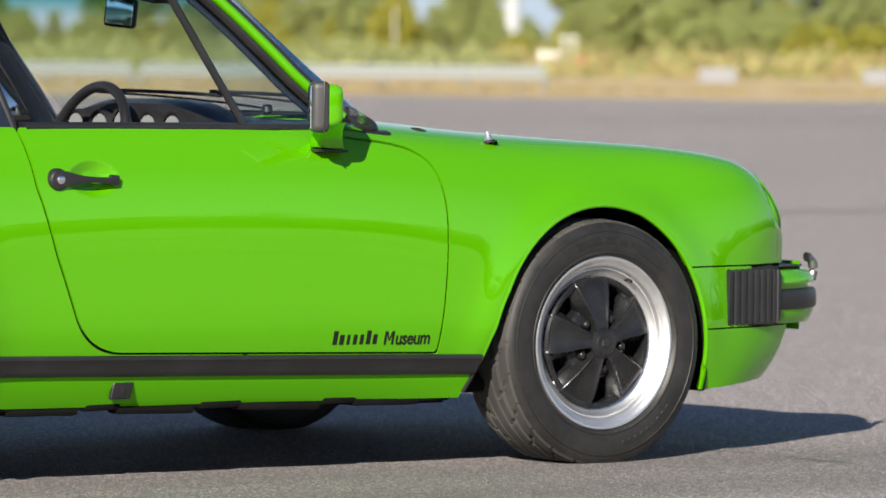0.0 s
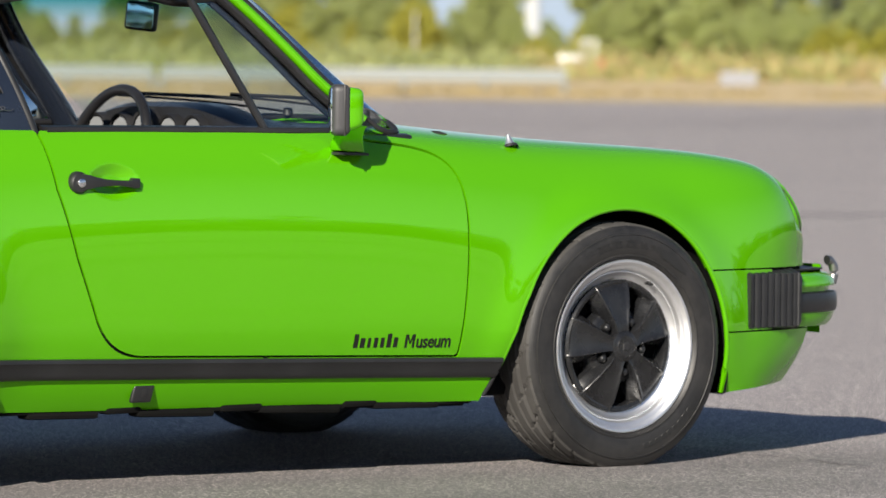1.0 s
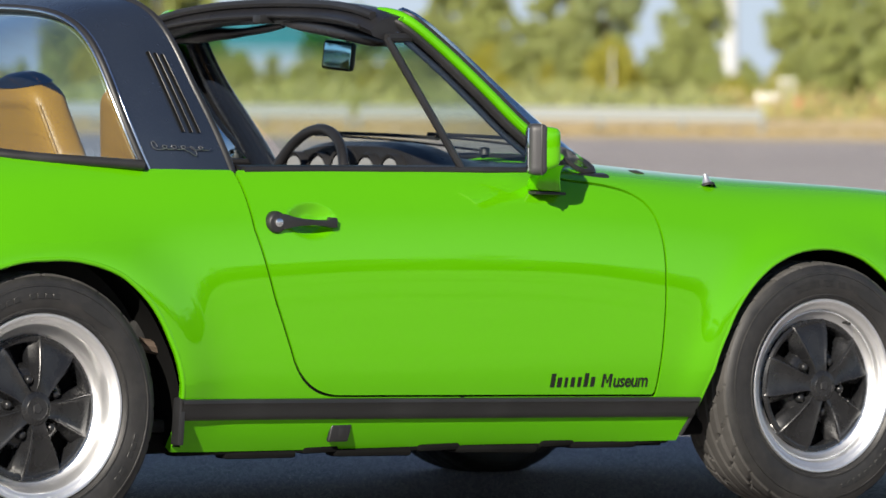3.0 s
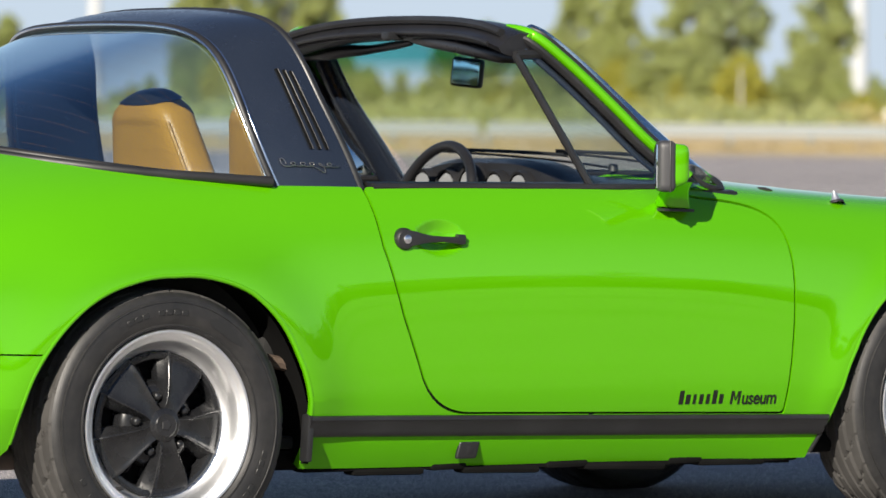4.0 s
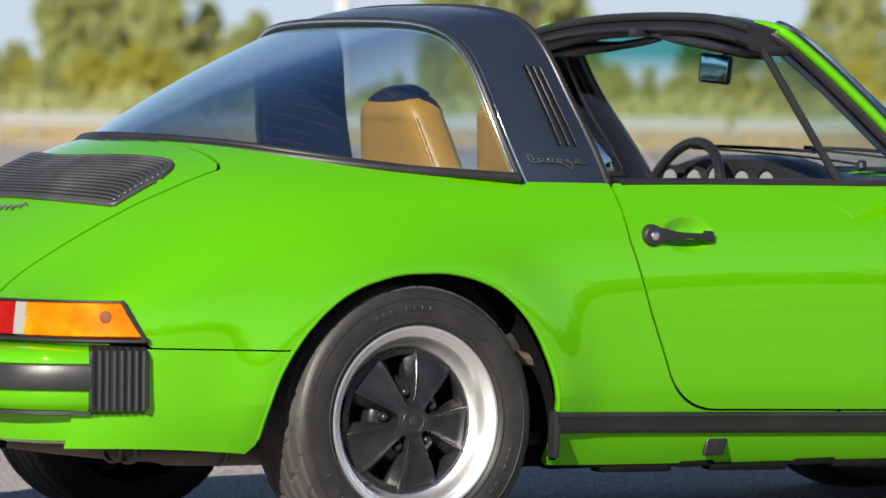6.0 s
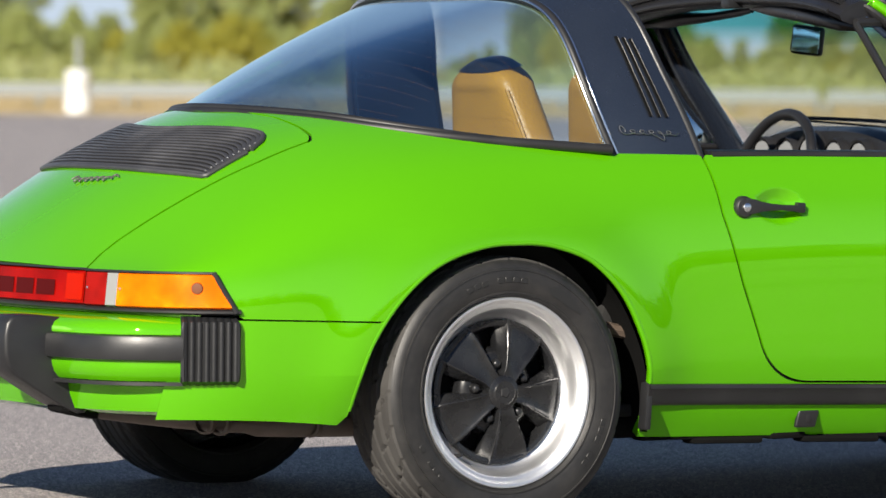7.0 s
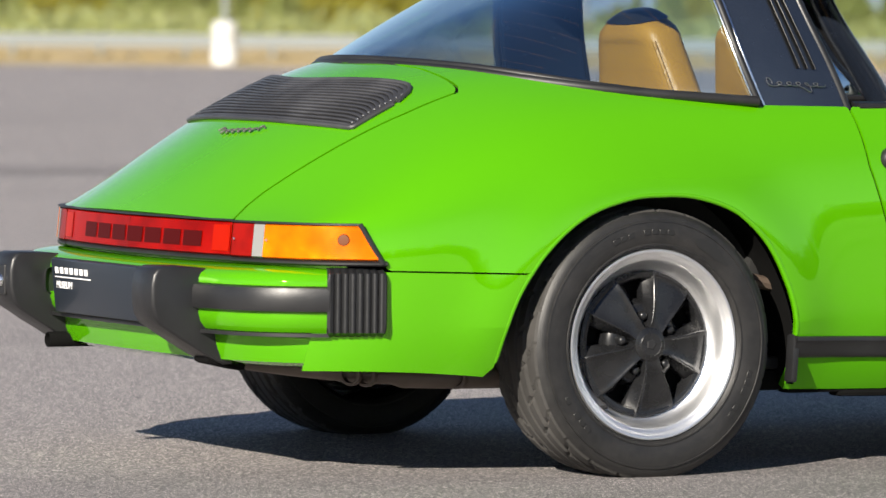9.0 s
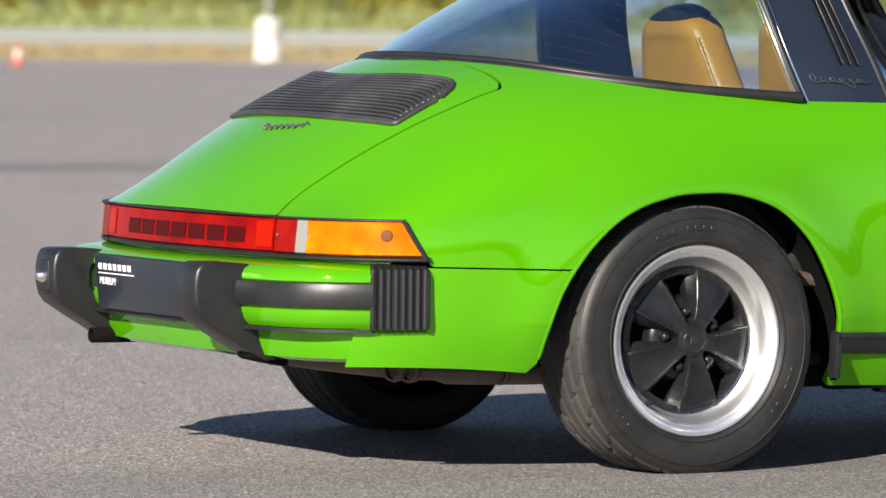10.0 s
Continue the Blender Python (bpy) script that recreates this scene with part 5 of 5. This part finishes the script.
def seat(y, x0, half=.235):
    top = part("seat", block((.50, .46, .16), pose(x0 + .36, y, .40), .05, 3), LEATHER, car, "tan leather seat with black top edge")
    rows = []
    # back: a tall tapering slab with rounded edges, leaning back
    for f in np.linspace(0, 1, 40):
        z = .42 + .633 * f
        wide = half - .015 * f - .085 * max(0, (f - .62) / .38) ** 1.1 - .06 * max(0, (f - .93) / .07) ** 2
        thick = .060 - .006 * f - .020 * max(0, (f - .9) / .1) ** 2
        cx = x0 + .14 - .150 * f
        rows.append([(cx + thick * np.sign(math.cos(a)) * abs(math.cos(a)) ** .55 * (1.15 if math.cos(a) > 0 else 1), y + wide * np.sign(math.sin(a)) * abs(math.sin(a)) ** .5, z + (.012 * math.cos(a) if f > .9 else 0)) for a in (2 * math.pi * k / 36 for k in range(36))])
    bm = grid_mesh(rows, closed_v=True)
    bmesh.ops.holes_fill(bm, edges=[e for e in bm.edges if e.is_boundary], sides=60)
    part("backrest", bm, LEATHER, top)
    cap = []
    for f in np.linspace(.978, 1.0, 5):
        k = (len(rows) - 1) * f
        lo, hi = rows[int(k)], rows[min(len(rows) - 1, int(k) + 1)]
        cap.append([Vector(p).lerp(Vector(q), k - int(k)) for p, q in zip(lo, hi)])
    mid = sum(cap[-1], Vector()) / 36
    cap.append([p.lerp(mid, .4) + Vector((0, 0, .010)) for p in cap[-1]])
    cap.append([p.lerp(mid, .9) + Vector((0, 0, .014)) for p in cap[-2]])
    bm = grid_mesh([[p + (p - Vector((mid.x, mid.y, p.z))).normalized() * .006 + Vector((.002, 0, .003)) for p in r] for r in cap], closed_v=True)
    bmesh.ops.holes_fill(bm, edges=[e for e in bm.edges if e.is_boundary], sides=60)
    part("top_edge", bm, VINYL, top, "black top edge")
    part("piping", tube([Vector(r[24]) + Vector((-.003, -.003, 0)) for r in rows[:36]], .005, 6), LEATHER, top)
    return top


seat(.221, .542, .221)
seat(-.42, .505)

# dashboard with five dials, and the wheel in front of it
rows = []
for y in np.linspace(-.64, .64, 50):
    hump = .060 * math.exp(-((y - .28) / .33) ** 4)
    back = 1.80 - .35 * y * y
    rows.append([(1.56, y, .70), (1.55, y, .78), (1.56, y, .805 + hump * .6), (1.57, y, .828 + hump), (1.60, y, .840 + hump), (1.66, y, .846 + hump * .9), (1.70 - .25 * y * y, y, .846 + hump * .4), (back, y, .852), (back, y, .70)])
dash = part("dashboard", grid_mesh(rows), VINYL, car, "black dashboard with five round dials")
for k in range(5):
    y, r = .53 - .113 * k, .058 if k == 2 else .047
    dial = part("dial", lathe([(r * .86, -.010), (r, -.012), (r * 1.04, -.004), (r * 1.04, .02)], pose(1.552, y, .822, 0, -14, -90), 36), RUBBER, dash)
    part("dial_face", lathe([(0, -.004), (r * .88, -.004), (r * .88, .004)], pose(1.552, y, .822, 0, -14, -90), 36), GAUGE, dial)
m = pose(1.419, .300, .753, 0, 0, -2.4) @ Matrix.Rotation(radians(18), 4, "Y")
ring = [m @ Vector((0, .188 * math.cos(a), .188 * math.sin(a))) for a in (2 * math.pi * k / 64 for k in range(65))]
wheel_ring = part("steering_wheel", tube(ring, .0138, 12, up=(1, 0, 0), caps=False), VINYL, car, "black leather steering wheel")
part("wheel_hub", block((.05, .13, .10), m @ pose(.02, 0, -.01), .02, 3), VINYL, wheel_ring)
for a in (200, 340, 250, 290):
    part("wheel_spoke", tube([m @ Vector((.012, .05 * math.cos(radians(a)), .05 * math.sin(radians(a)))), m @ Vector((0, .182 * math.cos(radians(a)), .182 * math.sin(radians(a))))], .013, 8, flat=.6), VINYL, wheel_ring)
part("steering_column", tube([m @ Vector((.03, 0, 0)), m @ Vector((.2, 0, 0))], .035, 12), VINYL, wheel_ring)
im = part("interior_mirror", block((.024, .086, .074), pose(1.335, .0, 1.119, 6, 1, 34), .014, 3), RUBBER, car, "black-framed interior mirror")
part("mirror_face", block((.004, .073, .062), pose(1.335, 0, 1.119, 6, 1, 34) @ pose(-.0115, 0, 0), .0015), TEAL_MIRROR, im)
part("mirror_stem", tube([(1.345, .0, 1.130), (1.365, -.005, 1.165), (1.335, 0, 1.200)], .010, 8), RUBBER, im)
part("seat_belt_reel", block((.07, .06, .09), pose(.28, .52, .86), .015), VINYL, car)


# ---- ground and distance ----
def asphalt_material():
    s = Shade("asphalt", (.10, .098, .095), .82)
    big, mid, fine = s.noise(.05, 4), s.noise(1.3, 5), s.noise(55, 3, .6)
    v = s.node("ShaderNodeTexVoronoi", Scale=210)
    s.link(s.place(), v.inputs["Vector"])
    base = s.mix(s.mix((.228, .213, .213), (.290, .271, .270), big), s.mix((.190, .178, .178), (.304, .284, .283), mid), .5)
    stones = s.ramp(v.outputs["Color"], [(.22, (.25, .25, .25)), (.45, (.85, .85, .85)), (.64, (1.0, 1.0, 1.0)), (.84, (3.3, 3.1, 2.95))])
    speck = s.mix(base, stones, .82, "MULTIPLY")
    streak = s.noise(.35, 3, .5, (.14, 1.0, 1))
    s.color(s.mix(speck, (.045, .044, .045), s.ramp(streak, [(.55, (0, 0, 0)), (.70, (.6, .6, .6))])))
    s.bump(v.outputs["Distance"], .35, .004)
    s.bump(fine, .4, .004)
    return s.m


def grass_material():
    s = Shade("dry_grass", (.30, .22, .09), .9)
    n, f = s.noise(.12, 5), s.noise(1.5, 4)
    s.color(s.mix(s.mix((.46, .33, .16), (.38, .31, .13), n), (.54, .42, .25), f))
    s.bump(f, .6, .1)
    return s.m


def leaf_material(name, a, b):
    s = Shade(name, a, .6)
    g = s.t.nodes.new("ShaderNodeNewGeometry")
    s.color(s.mix(a, b, g.outputs["Random Per Island"]))
    tr = s.t.nodes.new("ShaderNodeBsdfTranslucent")
    tr.inputs[0].default_value = (*b, 1)
    mx = s.t.nodes.new("ShaderNodeMixShader")
    mx.inputs[0].default_value = .68
    s.link(s.b.outputs[0], mx.inputs[1])
    s.link(tr.outputs[0], mx.inputs[2])
    s.link(mx.outputs[0], s.t.nodes["Material Output"].inputs[0])
    return s.m


def scrub_material():
    s = Shade("scrub_leaves", (.4, .36, .14), .7)
    patch = s.noise(.09, 3)
    g = s.t.nodes.new("ShaderNodeNewGeometry")
    leaf = s.ramp(s.mix(patch, g.outputs["Random Per Island"], .35), [(.34, (.52, .40, .20)), (.48, (.50, .43, .17)), (.62, (.36, .40, .14))])
    s.color(leaf)
    tr = s.t.nodes.new("ShaderNodeBsdfTranslucent")
    s.link(leaf, tr.inputs[0])
    mx = s.node("ShaderNodeMixShader")
    mx.inputs[0].default_value = .5
    s.link(s.b.outputs[0], mx.inputs[1])
    s.link(tr.outputs[0], mx.inputs[2])
    s.link(mx.outputs[0], s.t.nodes["Material Output"].inputs[0])
    return s.m


ASPHALT, GRASS = asphalt_material(), grass_material()
LEAVES = [leaf_material("green_leaves", (.40, .46, .17), (.52, .56, .25)), leaf_material("yellow_leaves", (.38, .42, .07), (.54, .50, .11)),
          leaf_material("dark_leaves", (.36, .43, .20), (.46, .51, .27)), leaf_material("ochre_scrub", (.44, .35, .15), (.58, .46, .24))]
BARK = dull_black("bark", (.10, .08, .06), .85, 40, .6, .3)
RAIL = Shade("galvanised_rail", (.21, .23, .23), .6, 0).m
WHITE = Shade("white_plastic", (.62, .62, .60), .45).m
PALE = Shade("pale_grey_paint", (.40, .42, .44), .6).m
FADED = Shade("faded_grey_plastic", (.20, .20, .21), .6).m
ORANGE = Shade("red_plastic", (.50, .07, .05), .45).m

rows = []
ring = [0, 6, 14, 30, 60, 100, 160, 300, 700, 1600, 3500]
for r in ring:
    rows.append([(1 + r * math.cos(a), r * math.sin(a), 0) for a in (2 * math.pi * k / 72 for k in range(72))])
bm = grid_mesh(rows[1:], closed_v=True)
bm.faces.new([v for v in bm.verts][:72])
ground = tagged(part("ground", bm, ASPHALT), "wide worn grey asphalt apron with tyre streaks", "ground", kind="structure")


crack = []
for k in range(40):
    f = k / 39
    crack.append([(2.70 + .10 * math.sin(2.6 * f + .4) + .012 * math.sin(23 * f) + w * (.6 + .4 * math.sin(31 * f)), -.15 - 1.9 * f, .004) for w in (-.006, .006)])
part("crack", grid_mesh(crack), Shade("crack_filler", (.035, .034, .034), .9).m, ground, "dark crack in the asphalt")


def around(deg, dist):
    """A place on the ground by heading from the eye (0: towards +y, positive to the nose) and distance."""
    return Vector((EYE[0] + dist * math.sin(radians(deg)), EYE[1] + dist * math.cos(radians(deg)), 0))


# dry verge beyond the apron, a low bank
rows = []
for deg in np.linspace(-15, 75, 120):
    wob = 2.0 * math.sin(deg * .9) + 1.2 * math.sin(deg * 2.3)
    rows.append([around(deg, d + wob * (i < 2)) + Vector((0, 0, z)) for i, (d, z) in enumerate(((126, .004), (129, .10), (145, .25), (190, .5), (330, 1.2), (700, 1.5)))])
tagged(part("verge", grid_mesh(rows), GRASS), "dry yellow grass verge beyond the asphalt", "grass", kind="structure")
rng = random.Random(5)
bm = bmesh.new()
for _ in range(5200):
    p = around(rng.uniform(14, 52), rng.uniform(128, 150))
    h, a = rng.uniform(.05, .15), rng.uniform(0, 6.28)
    d = Vector((math.cos(a), math.sin(a), 0)) * .18
    v = [bm.verts.new(p + q + Vector((0, 0, .1))) for q in (-d, d, d * .4 + Vector((0, 0, h)), -d * .5 + Vector((0, 0, h * .8)))]
    bm.faces.new(v)
tagged(part("grass_tufts", bm, LEAVES[3], smooth=False), "tufts of dry grass along the verge", "grass", kind="stuff")


def crown_mesh(seed, tall, wide, leaves, size, slim):
    """A crown of many small leaf sprays in uneven clumps round a few limbs."""
    r = random.Random(seed)
    bm = bmesh.new()
    clumps = []
    for _ in range(150):
        f = r.random()
        env = wide * (math.sin(math.pi * min(1, .12 + .88 * f) ** (1.35 if slim else .8)) * .9 + .12)
        a, q = r.uniform(0, 6.28), r.uniform(.35, 1.12)
        clumps.append((Vector((env * q * math.cos(a), env * q * math.sin(a), tall * (.14 + .84 * f))), r.uniform(.10, .26) * wide))
    for _ in range(leaves):
        c, rad = r.choice(clumps)
        d = Vector((r.gauss(0, 1), r.gauss(0, 1), r.gauss(0, .9)))
        p = c + d.normalized() * rad * r.uniform(.3, 1.25)
        p.z = max(p.z, .2)
        n = Vector((r.gauss(0, 1), r.gauss(0, 1), r.gauss(.5, 1))).normalized()
        if n.dot(d) < 0:
            n = -n
        t = n.orthogonal().normalized() * size * r.uniform(.6, 1.3)
        b = n.cross(t)
        bm.faces.new([bm.verts.new(p + q) for q in (t, b * .6, -t, -b * .6)])
    me = bpy.data.meshes.new("crown")
    bm.to_mesh(me)
    bm.free()
    return me


def trunk_mesh(seed, tall, thick):
    r = random.Random(seed)
    bm = tube([(r.gauss(0, .05) * k, r.gauss(0, .05) * k, tall * k / 5) for k in range(5)], [thick * (1 - .17 * k) for k in range(5)], 8)
    for k in range(6):
        z, a = tall * r.uniform(.2, .65), r.uniform(0, 6.28)
        e = Vector((math.cos(a), math.sin(a), .9)) * tall * r.uniform(.12, .22)
        tube([Vector((0, 0, z)), Vector((0, 0, z)) + e * .5, Vector((0, 0, z)) + e], [thick * .45, thick * .3, thick * .1], 5, bm)
    return mesh_of(bm, "trunk")


KINDS = []
for k, (tall, wide, slim, mat) in enumerate(((7.5, 1.5, True, 0), (9.0, 1.65, True, 2), (6.0, 2.2, False, 0), (5.0, 2.4, False, 1), (4.2, 2.2, False, 1), (8.2, 1.6, True, 0))):
    KINDS.append((crown_mesh(20 + k, tall, wide, 9000, .22, slim), trunk_mesh(40 + k, tall, .16), LEAVES[mat]))
LABELS = ["slender green birch at the far edge of the field", "tall dark green poplar at the far edge of the field", "round green tree at the far edge of the field", "yellowing leafy shrub at the far edge of the field",
          "low yellow-green bush at the far edge of the field", "slender green birch at the far edge of the field"]


def tree(kind, deg, dist, scale, name="tree"):
    crown, trunk, mat = KINDS[kind]
    t = part(name, trunk, BARK)
    tagged(t, LABELS[kind], "tree" if kind not in (3, 4) else "bush", "trees at the far edge")
    t.matrix_basis = Matrix.Translation(around(deg, dist) + Vector((0, 0, .3))) @ Matrix.Rotation(rng.uniform(0, 6.28), 4, "Z") @ Matrix.Diagonal((scale, scale, scale * rng.uniform(.9, 1.1), 1))
    part("crown", crown, mat, t)


def dip(deg):
    """The hedge stands lower in a few stretches, where the sky comes down between the tall trees."""
    return .52 if 28.9 < deg < 30.3 else .72 if 32.1 < deg < 34.1 or 36.4 < deg < 36.95 or 37.25 < deg < 37.95 else 1.0


for deg in np.arange(18, 47, .16):
    tree(rng.choice((3, 4, 2, 2, 0)), deg + rng.uniform(-.1, .1), rng.uniform(262, 290), rng.uniform(.40, .62) * dip(deg), "bush")
for deg in np.arange(19, 46, .40):
    tree(rng.choice((0, 2, 5, 3)), deg + rng.uniform(-.2, .2), rng.uniform(292, 310), rng.uniform(.46, .68) * dip(deg) ** 1.3)
for deg in (19.5, 20.6, 22.2, 23.4, 25.1, 26.6, 26.95, 27.3, 27.65, 30.62, 30.9, 31.5, 31.85, 34.55, 34.95, 35.75, 36.15, 37.08, 38.15, 38.55, 39.0, 39.5, 40.0, 40.6, 41.1, 41.6, 42.3, 43.5):
    tree(rng.choice((0, 1, 5)), deg, rng.uniform(315, 335), rng.uniform(1.0, 1.3))
for deg in (28.1, 28.6, 33.2, 33.6):
    tree(rng.choice((0, 5)), deg, rng.uniform(315, 335), rng.uniform(.68, .8))

def leaf_belt(name, seed, span, reach, count, per, tall, broad, leaf, lift, material, label, category):
    """One uneven belt of leafy clumps on the ground, between two headings and two distances from the eye."""
    r = np.random.default_rng(seed)
    deg, dist = np.radians(r.uniform(*span, count)), r.uniform(*reach, count)
    mid = np.stack([EYE[0] + dist * np.sin(deg), EYE[1] + dist * np.cos(deg), np.full(count, lift)], 1)
    high = r.uniform(*tall, count) * (.8 + .5 * (dist - reach[0]) / (reach[1] - reach[0]))
    wide = r.uniform(*broad, count)
    q = r.normal(size=(count, per, 3))
    q /= np.linalg.norm(q, axis=2, keepdims=True)
    q *= r.uniform(.45, 1.1, (count, per, 1))
    p = mid[:, None] + np.stack([q[..., 0] * wide[:, None], q[..., 1] * wide[:, None], np.abs(q[..., 2]) * high[:, None]], 2)
    p = p.reshape(-1, 3)
    a = r.normal(size=p.shape)
    a /= np.linalg.norm(a, axis=1, keepdims=True)
    b = np.cross(a, r.normal(size=p.shape))
    b /= np.linalg.norm(b, axis=1, keepdims=True)
    a, b = a * r.uniform(.7, 1.5, (len(p), 1)) * leaf, b * r.uniform(.4, .9, (len(p), 1)) * leaf
    corners = np.stack([p + a, p + b, p - a, p - b], 1).reshape(-1, 3)
    me = bpy.data.meshes.new(name)
    me.from_pydata([tuple(v) for v in corners], [], np.arange(len(corners)).reshape(-1, 4).tolist())
    me.update()
    tagged(part(name, me, material), label, category, kind="stuff")


leaf_belt("hedge", 7, (15, 37.3), (158, 225), 900, 46, (.6, 1.3), (.6, 1.5), .17, .15, LEAVES[0], "low green hedge behind the guard rail", "hedge")
leaf_belt("scrub", 8, (37.2, 50), (157, 225), 520, 42, (.5, 1.25), (.5, 1.3), .15, .15, scrub_material(), "belt of ochre and green scrub behind the dry verge", "scrub")
# unseen wood on the near side of the field, added to darken the flank's reflection
leaf_belt("unseen_wood", 9, (75, 285), (150, 185), 420, 110, (8.0, 14.0), (2.6, 5.0), .9, 0, leaf_material("shaded_leaves", (.16, .22, .08), (.24, .30, .11)), "dark green wood added out of view along the near side of the field", "wood")

# guard rail along the verge, in lengths on posts
def guard_rail(d0, d1, dist, h=.45):
    g = thing("guard_rail", "pale galvanised guard rail on posts along the verge", "guard rail", "guard rails")
    g.location = around((d0 + d1) / 2, dist)
    n = max(2, int((d1 - d0) / .8))
    pts = [around(d0 + (d1 - d0) * k / n, dist) - g.location for k in range(n + 1)]
    sect = [(0, .16), (.03, .12), (.03, .07), (0, .03), (0, -.03), (.03, -.07), (.03, -.12), (0, -.16)]
    out = (around((d0 + d1) / 2, dist) - Vector(EYE)).normalized()
    part("rail_beam", grid_mesh([[p + out * -o + Vector((0, 0, h + z + .1)) for o, z in sect] for p in pts]), RAIL, g)
    for p in pts[::1]:
        part("rail_post", block((.1, .1, h + .1), Matrix.Translation(p + out * .06 + Vector((0, 0, (h + .1) / 2 + .02))), .01, 1), RAIL, g)


guard_rail(20, 27.2, 133)
guard_rail(27.3, 33.5, 133)
guard_rail(33.6, 37.8, 133)


# small things standing far off
def bollard(deg, dist):
    b = thing("barrel_bollard", "white plastic barrel with a grey sign post, on the far asphalt", "bollard")
    b.location = around(deg, dist)
    part("barrel", lathe([(0, 0), (.27, 0), (.30, .03), (.30, .35), (.28, .38), (.28, .62), (.30, .65), (.29, .98), (.24, 1.02), (0, 1.02)], pose(0, 0, 0, 90), 28), WHITE, b)
    part("post", tube([(0, 0, 1.0), (0, 0, 1.75)], .07, 10), RAIL, b)


def cone(deg, dist, h):
    c = thing("traffic_cone", "faded orange and white traffic cone on the asphalt", "traffic cone", "traffic cones")
    c.location = around(deg, dist)
    part("cone_base", block((h * .62, h * .62, .03), pose(0, 0, .017), .01), ORANGE, c)
    part("cone_body", lathe([(h * .24, .03), (h * .17, h * .38)], pose(0, 0, 0, 90), 20), ORANGE, c)
    part("white_band", lathe([(h * .172, h * .38), (h * .11, h * .70)], pose(0, 0, 0, 90), 20), WHITE, c)
    part("cone_tip", lathe([(h * .11, h * .70), (h * .05, h), (0, h)], pose(0, 0, 0, 90), 20), ORANGE, c)


def mast(deg, dist, h, r):
    m = thing("mast", "pale slender mast behind the trees", "mast", "masts")
    m.location = around(deg, dist)
    part("shaft", tube([(0, 0, 0), (0, 0, h * .5), (0, 0, h)], [r, r * .85, r * .6], 12), PALE, m)
    part("mast_foot", block((r * 3, r * 3, .3), pose(0, 0, .15), .03), RAIL, m)


def mower(deg, dist):
    m = thing("utility_tractor", "small red and white utility tractor parked on the verge", "tractor")
    m.matrix_basis = Matrix.Translation(around(deg, dist) + Vector((0, 0, .02))) @ Matrix.Rotation(radians(-38), 4, "Z") @ Matrix.Diagonal((.8, .8, .8, 1))
    part("body", block((1.3, .8, .45), pose(.2, 0, .62), .08), ORANGE, m)
    part("engine_hood", block((.6, .6, .35), pose(.55, 0, 1.0), .08), ORANGE, m)
    part("collector_box", block((.85, .9, .75), pose(-.85, 0, .95), .08), WHITE, m)
    for x, y in ((.2, .32), (.2, -.32), (-.25, .32), (-.25, -.32)):
        part("cab_post", tube([(x, y, .8), (x, y, 1.85)], .04, 8), WHITE, m)
    part("cab_roof", block((.75, .85, .10), pose(-.02, 0, 1.88), .04), WHITE, m)
    for x, y, r in ((-.6, .45, .34), (-.6, -.45, .34), (.65, .42, .24), (.65, -.42, .24)):
        part("tractor_wheel", lathe([(0, -.1), (r * .6, -.1), (r, -.08), (r, .08), (r * .6, .1), (0, .1)], pose(x, y, r), 24), TYRE, m)


def barrier(deg, dist, length):
    b = thing("plastic_barrier", "low pale grey plastic barrier beyond the asphalt", "barrier", "plastic barriers")
    b.matrix_basis = Matrix.Translation(around(deg, dist) + Vector((0, 0, .1))) @ Matrix.Rotation(radians(-38), 4, "Z")
    bm = bmesh.new()
    prof = [(-.25, 0), (-.25, .12), (-.12, .28), (-.08, .52), (.08, .52), (.12, .28), (.25, .12), (.25, 0)]
    grid_mesh([[(x, y, z) for y, z in prof] for x in (-length / 2, length / 2)], closed_v=True, bm=bm)
    bmesh.ops.holes_fill(bm, edges=[e for e in bm.edges if e.is_boundary], sides=12)
    part("barrier_body", bm, FADED, b)
    part("barrier_cap", block((length, .10, .05), pose(0, 0, .54), .01), FADED, b)


bollard(25.8, 126)
cone(23.2, 112, .46)
cone(38.46, 160, .48)
mower(38.05, 180)
barrier(39.6, 150, 1.0)
barrier(41.3, 150, 1.0)
mast(37.45, 480, 17, .75)
mast(29.5, 480, 17, .65)
mast(36.23, 240, 3.0, .05)
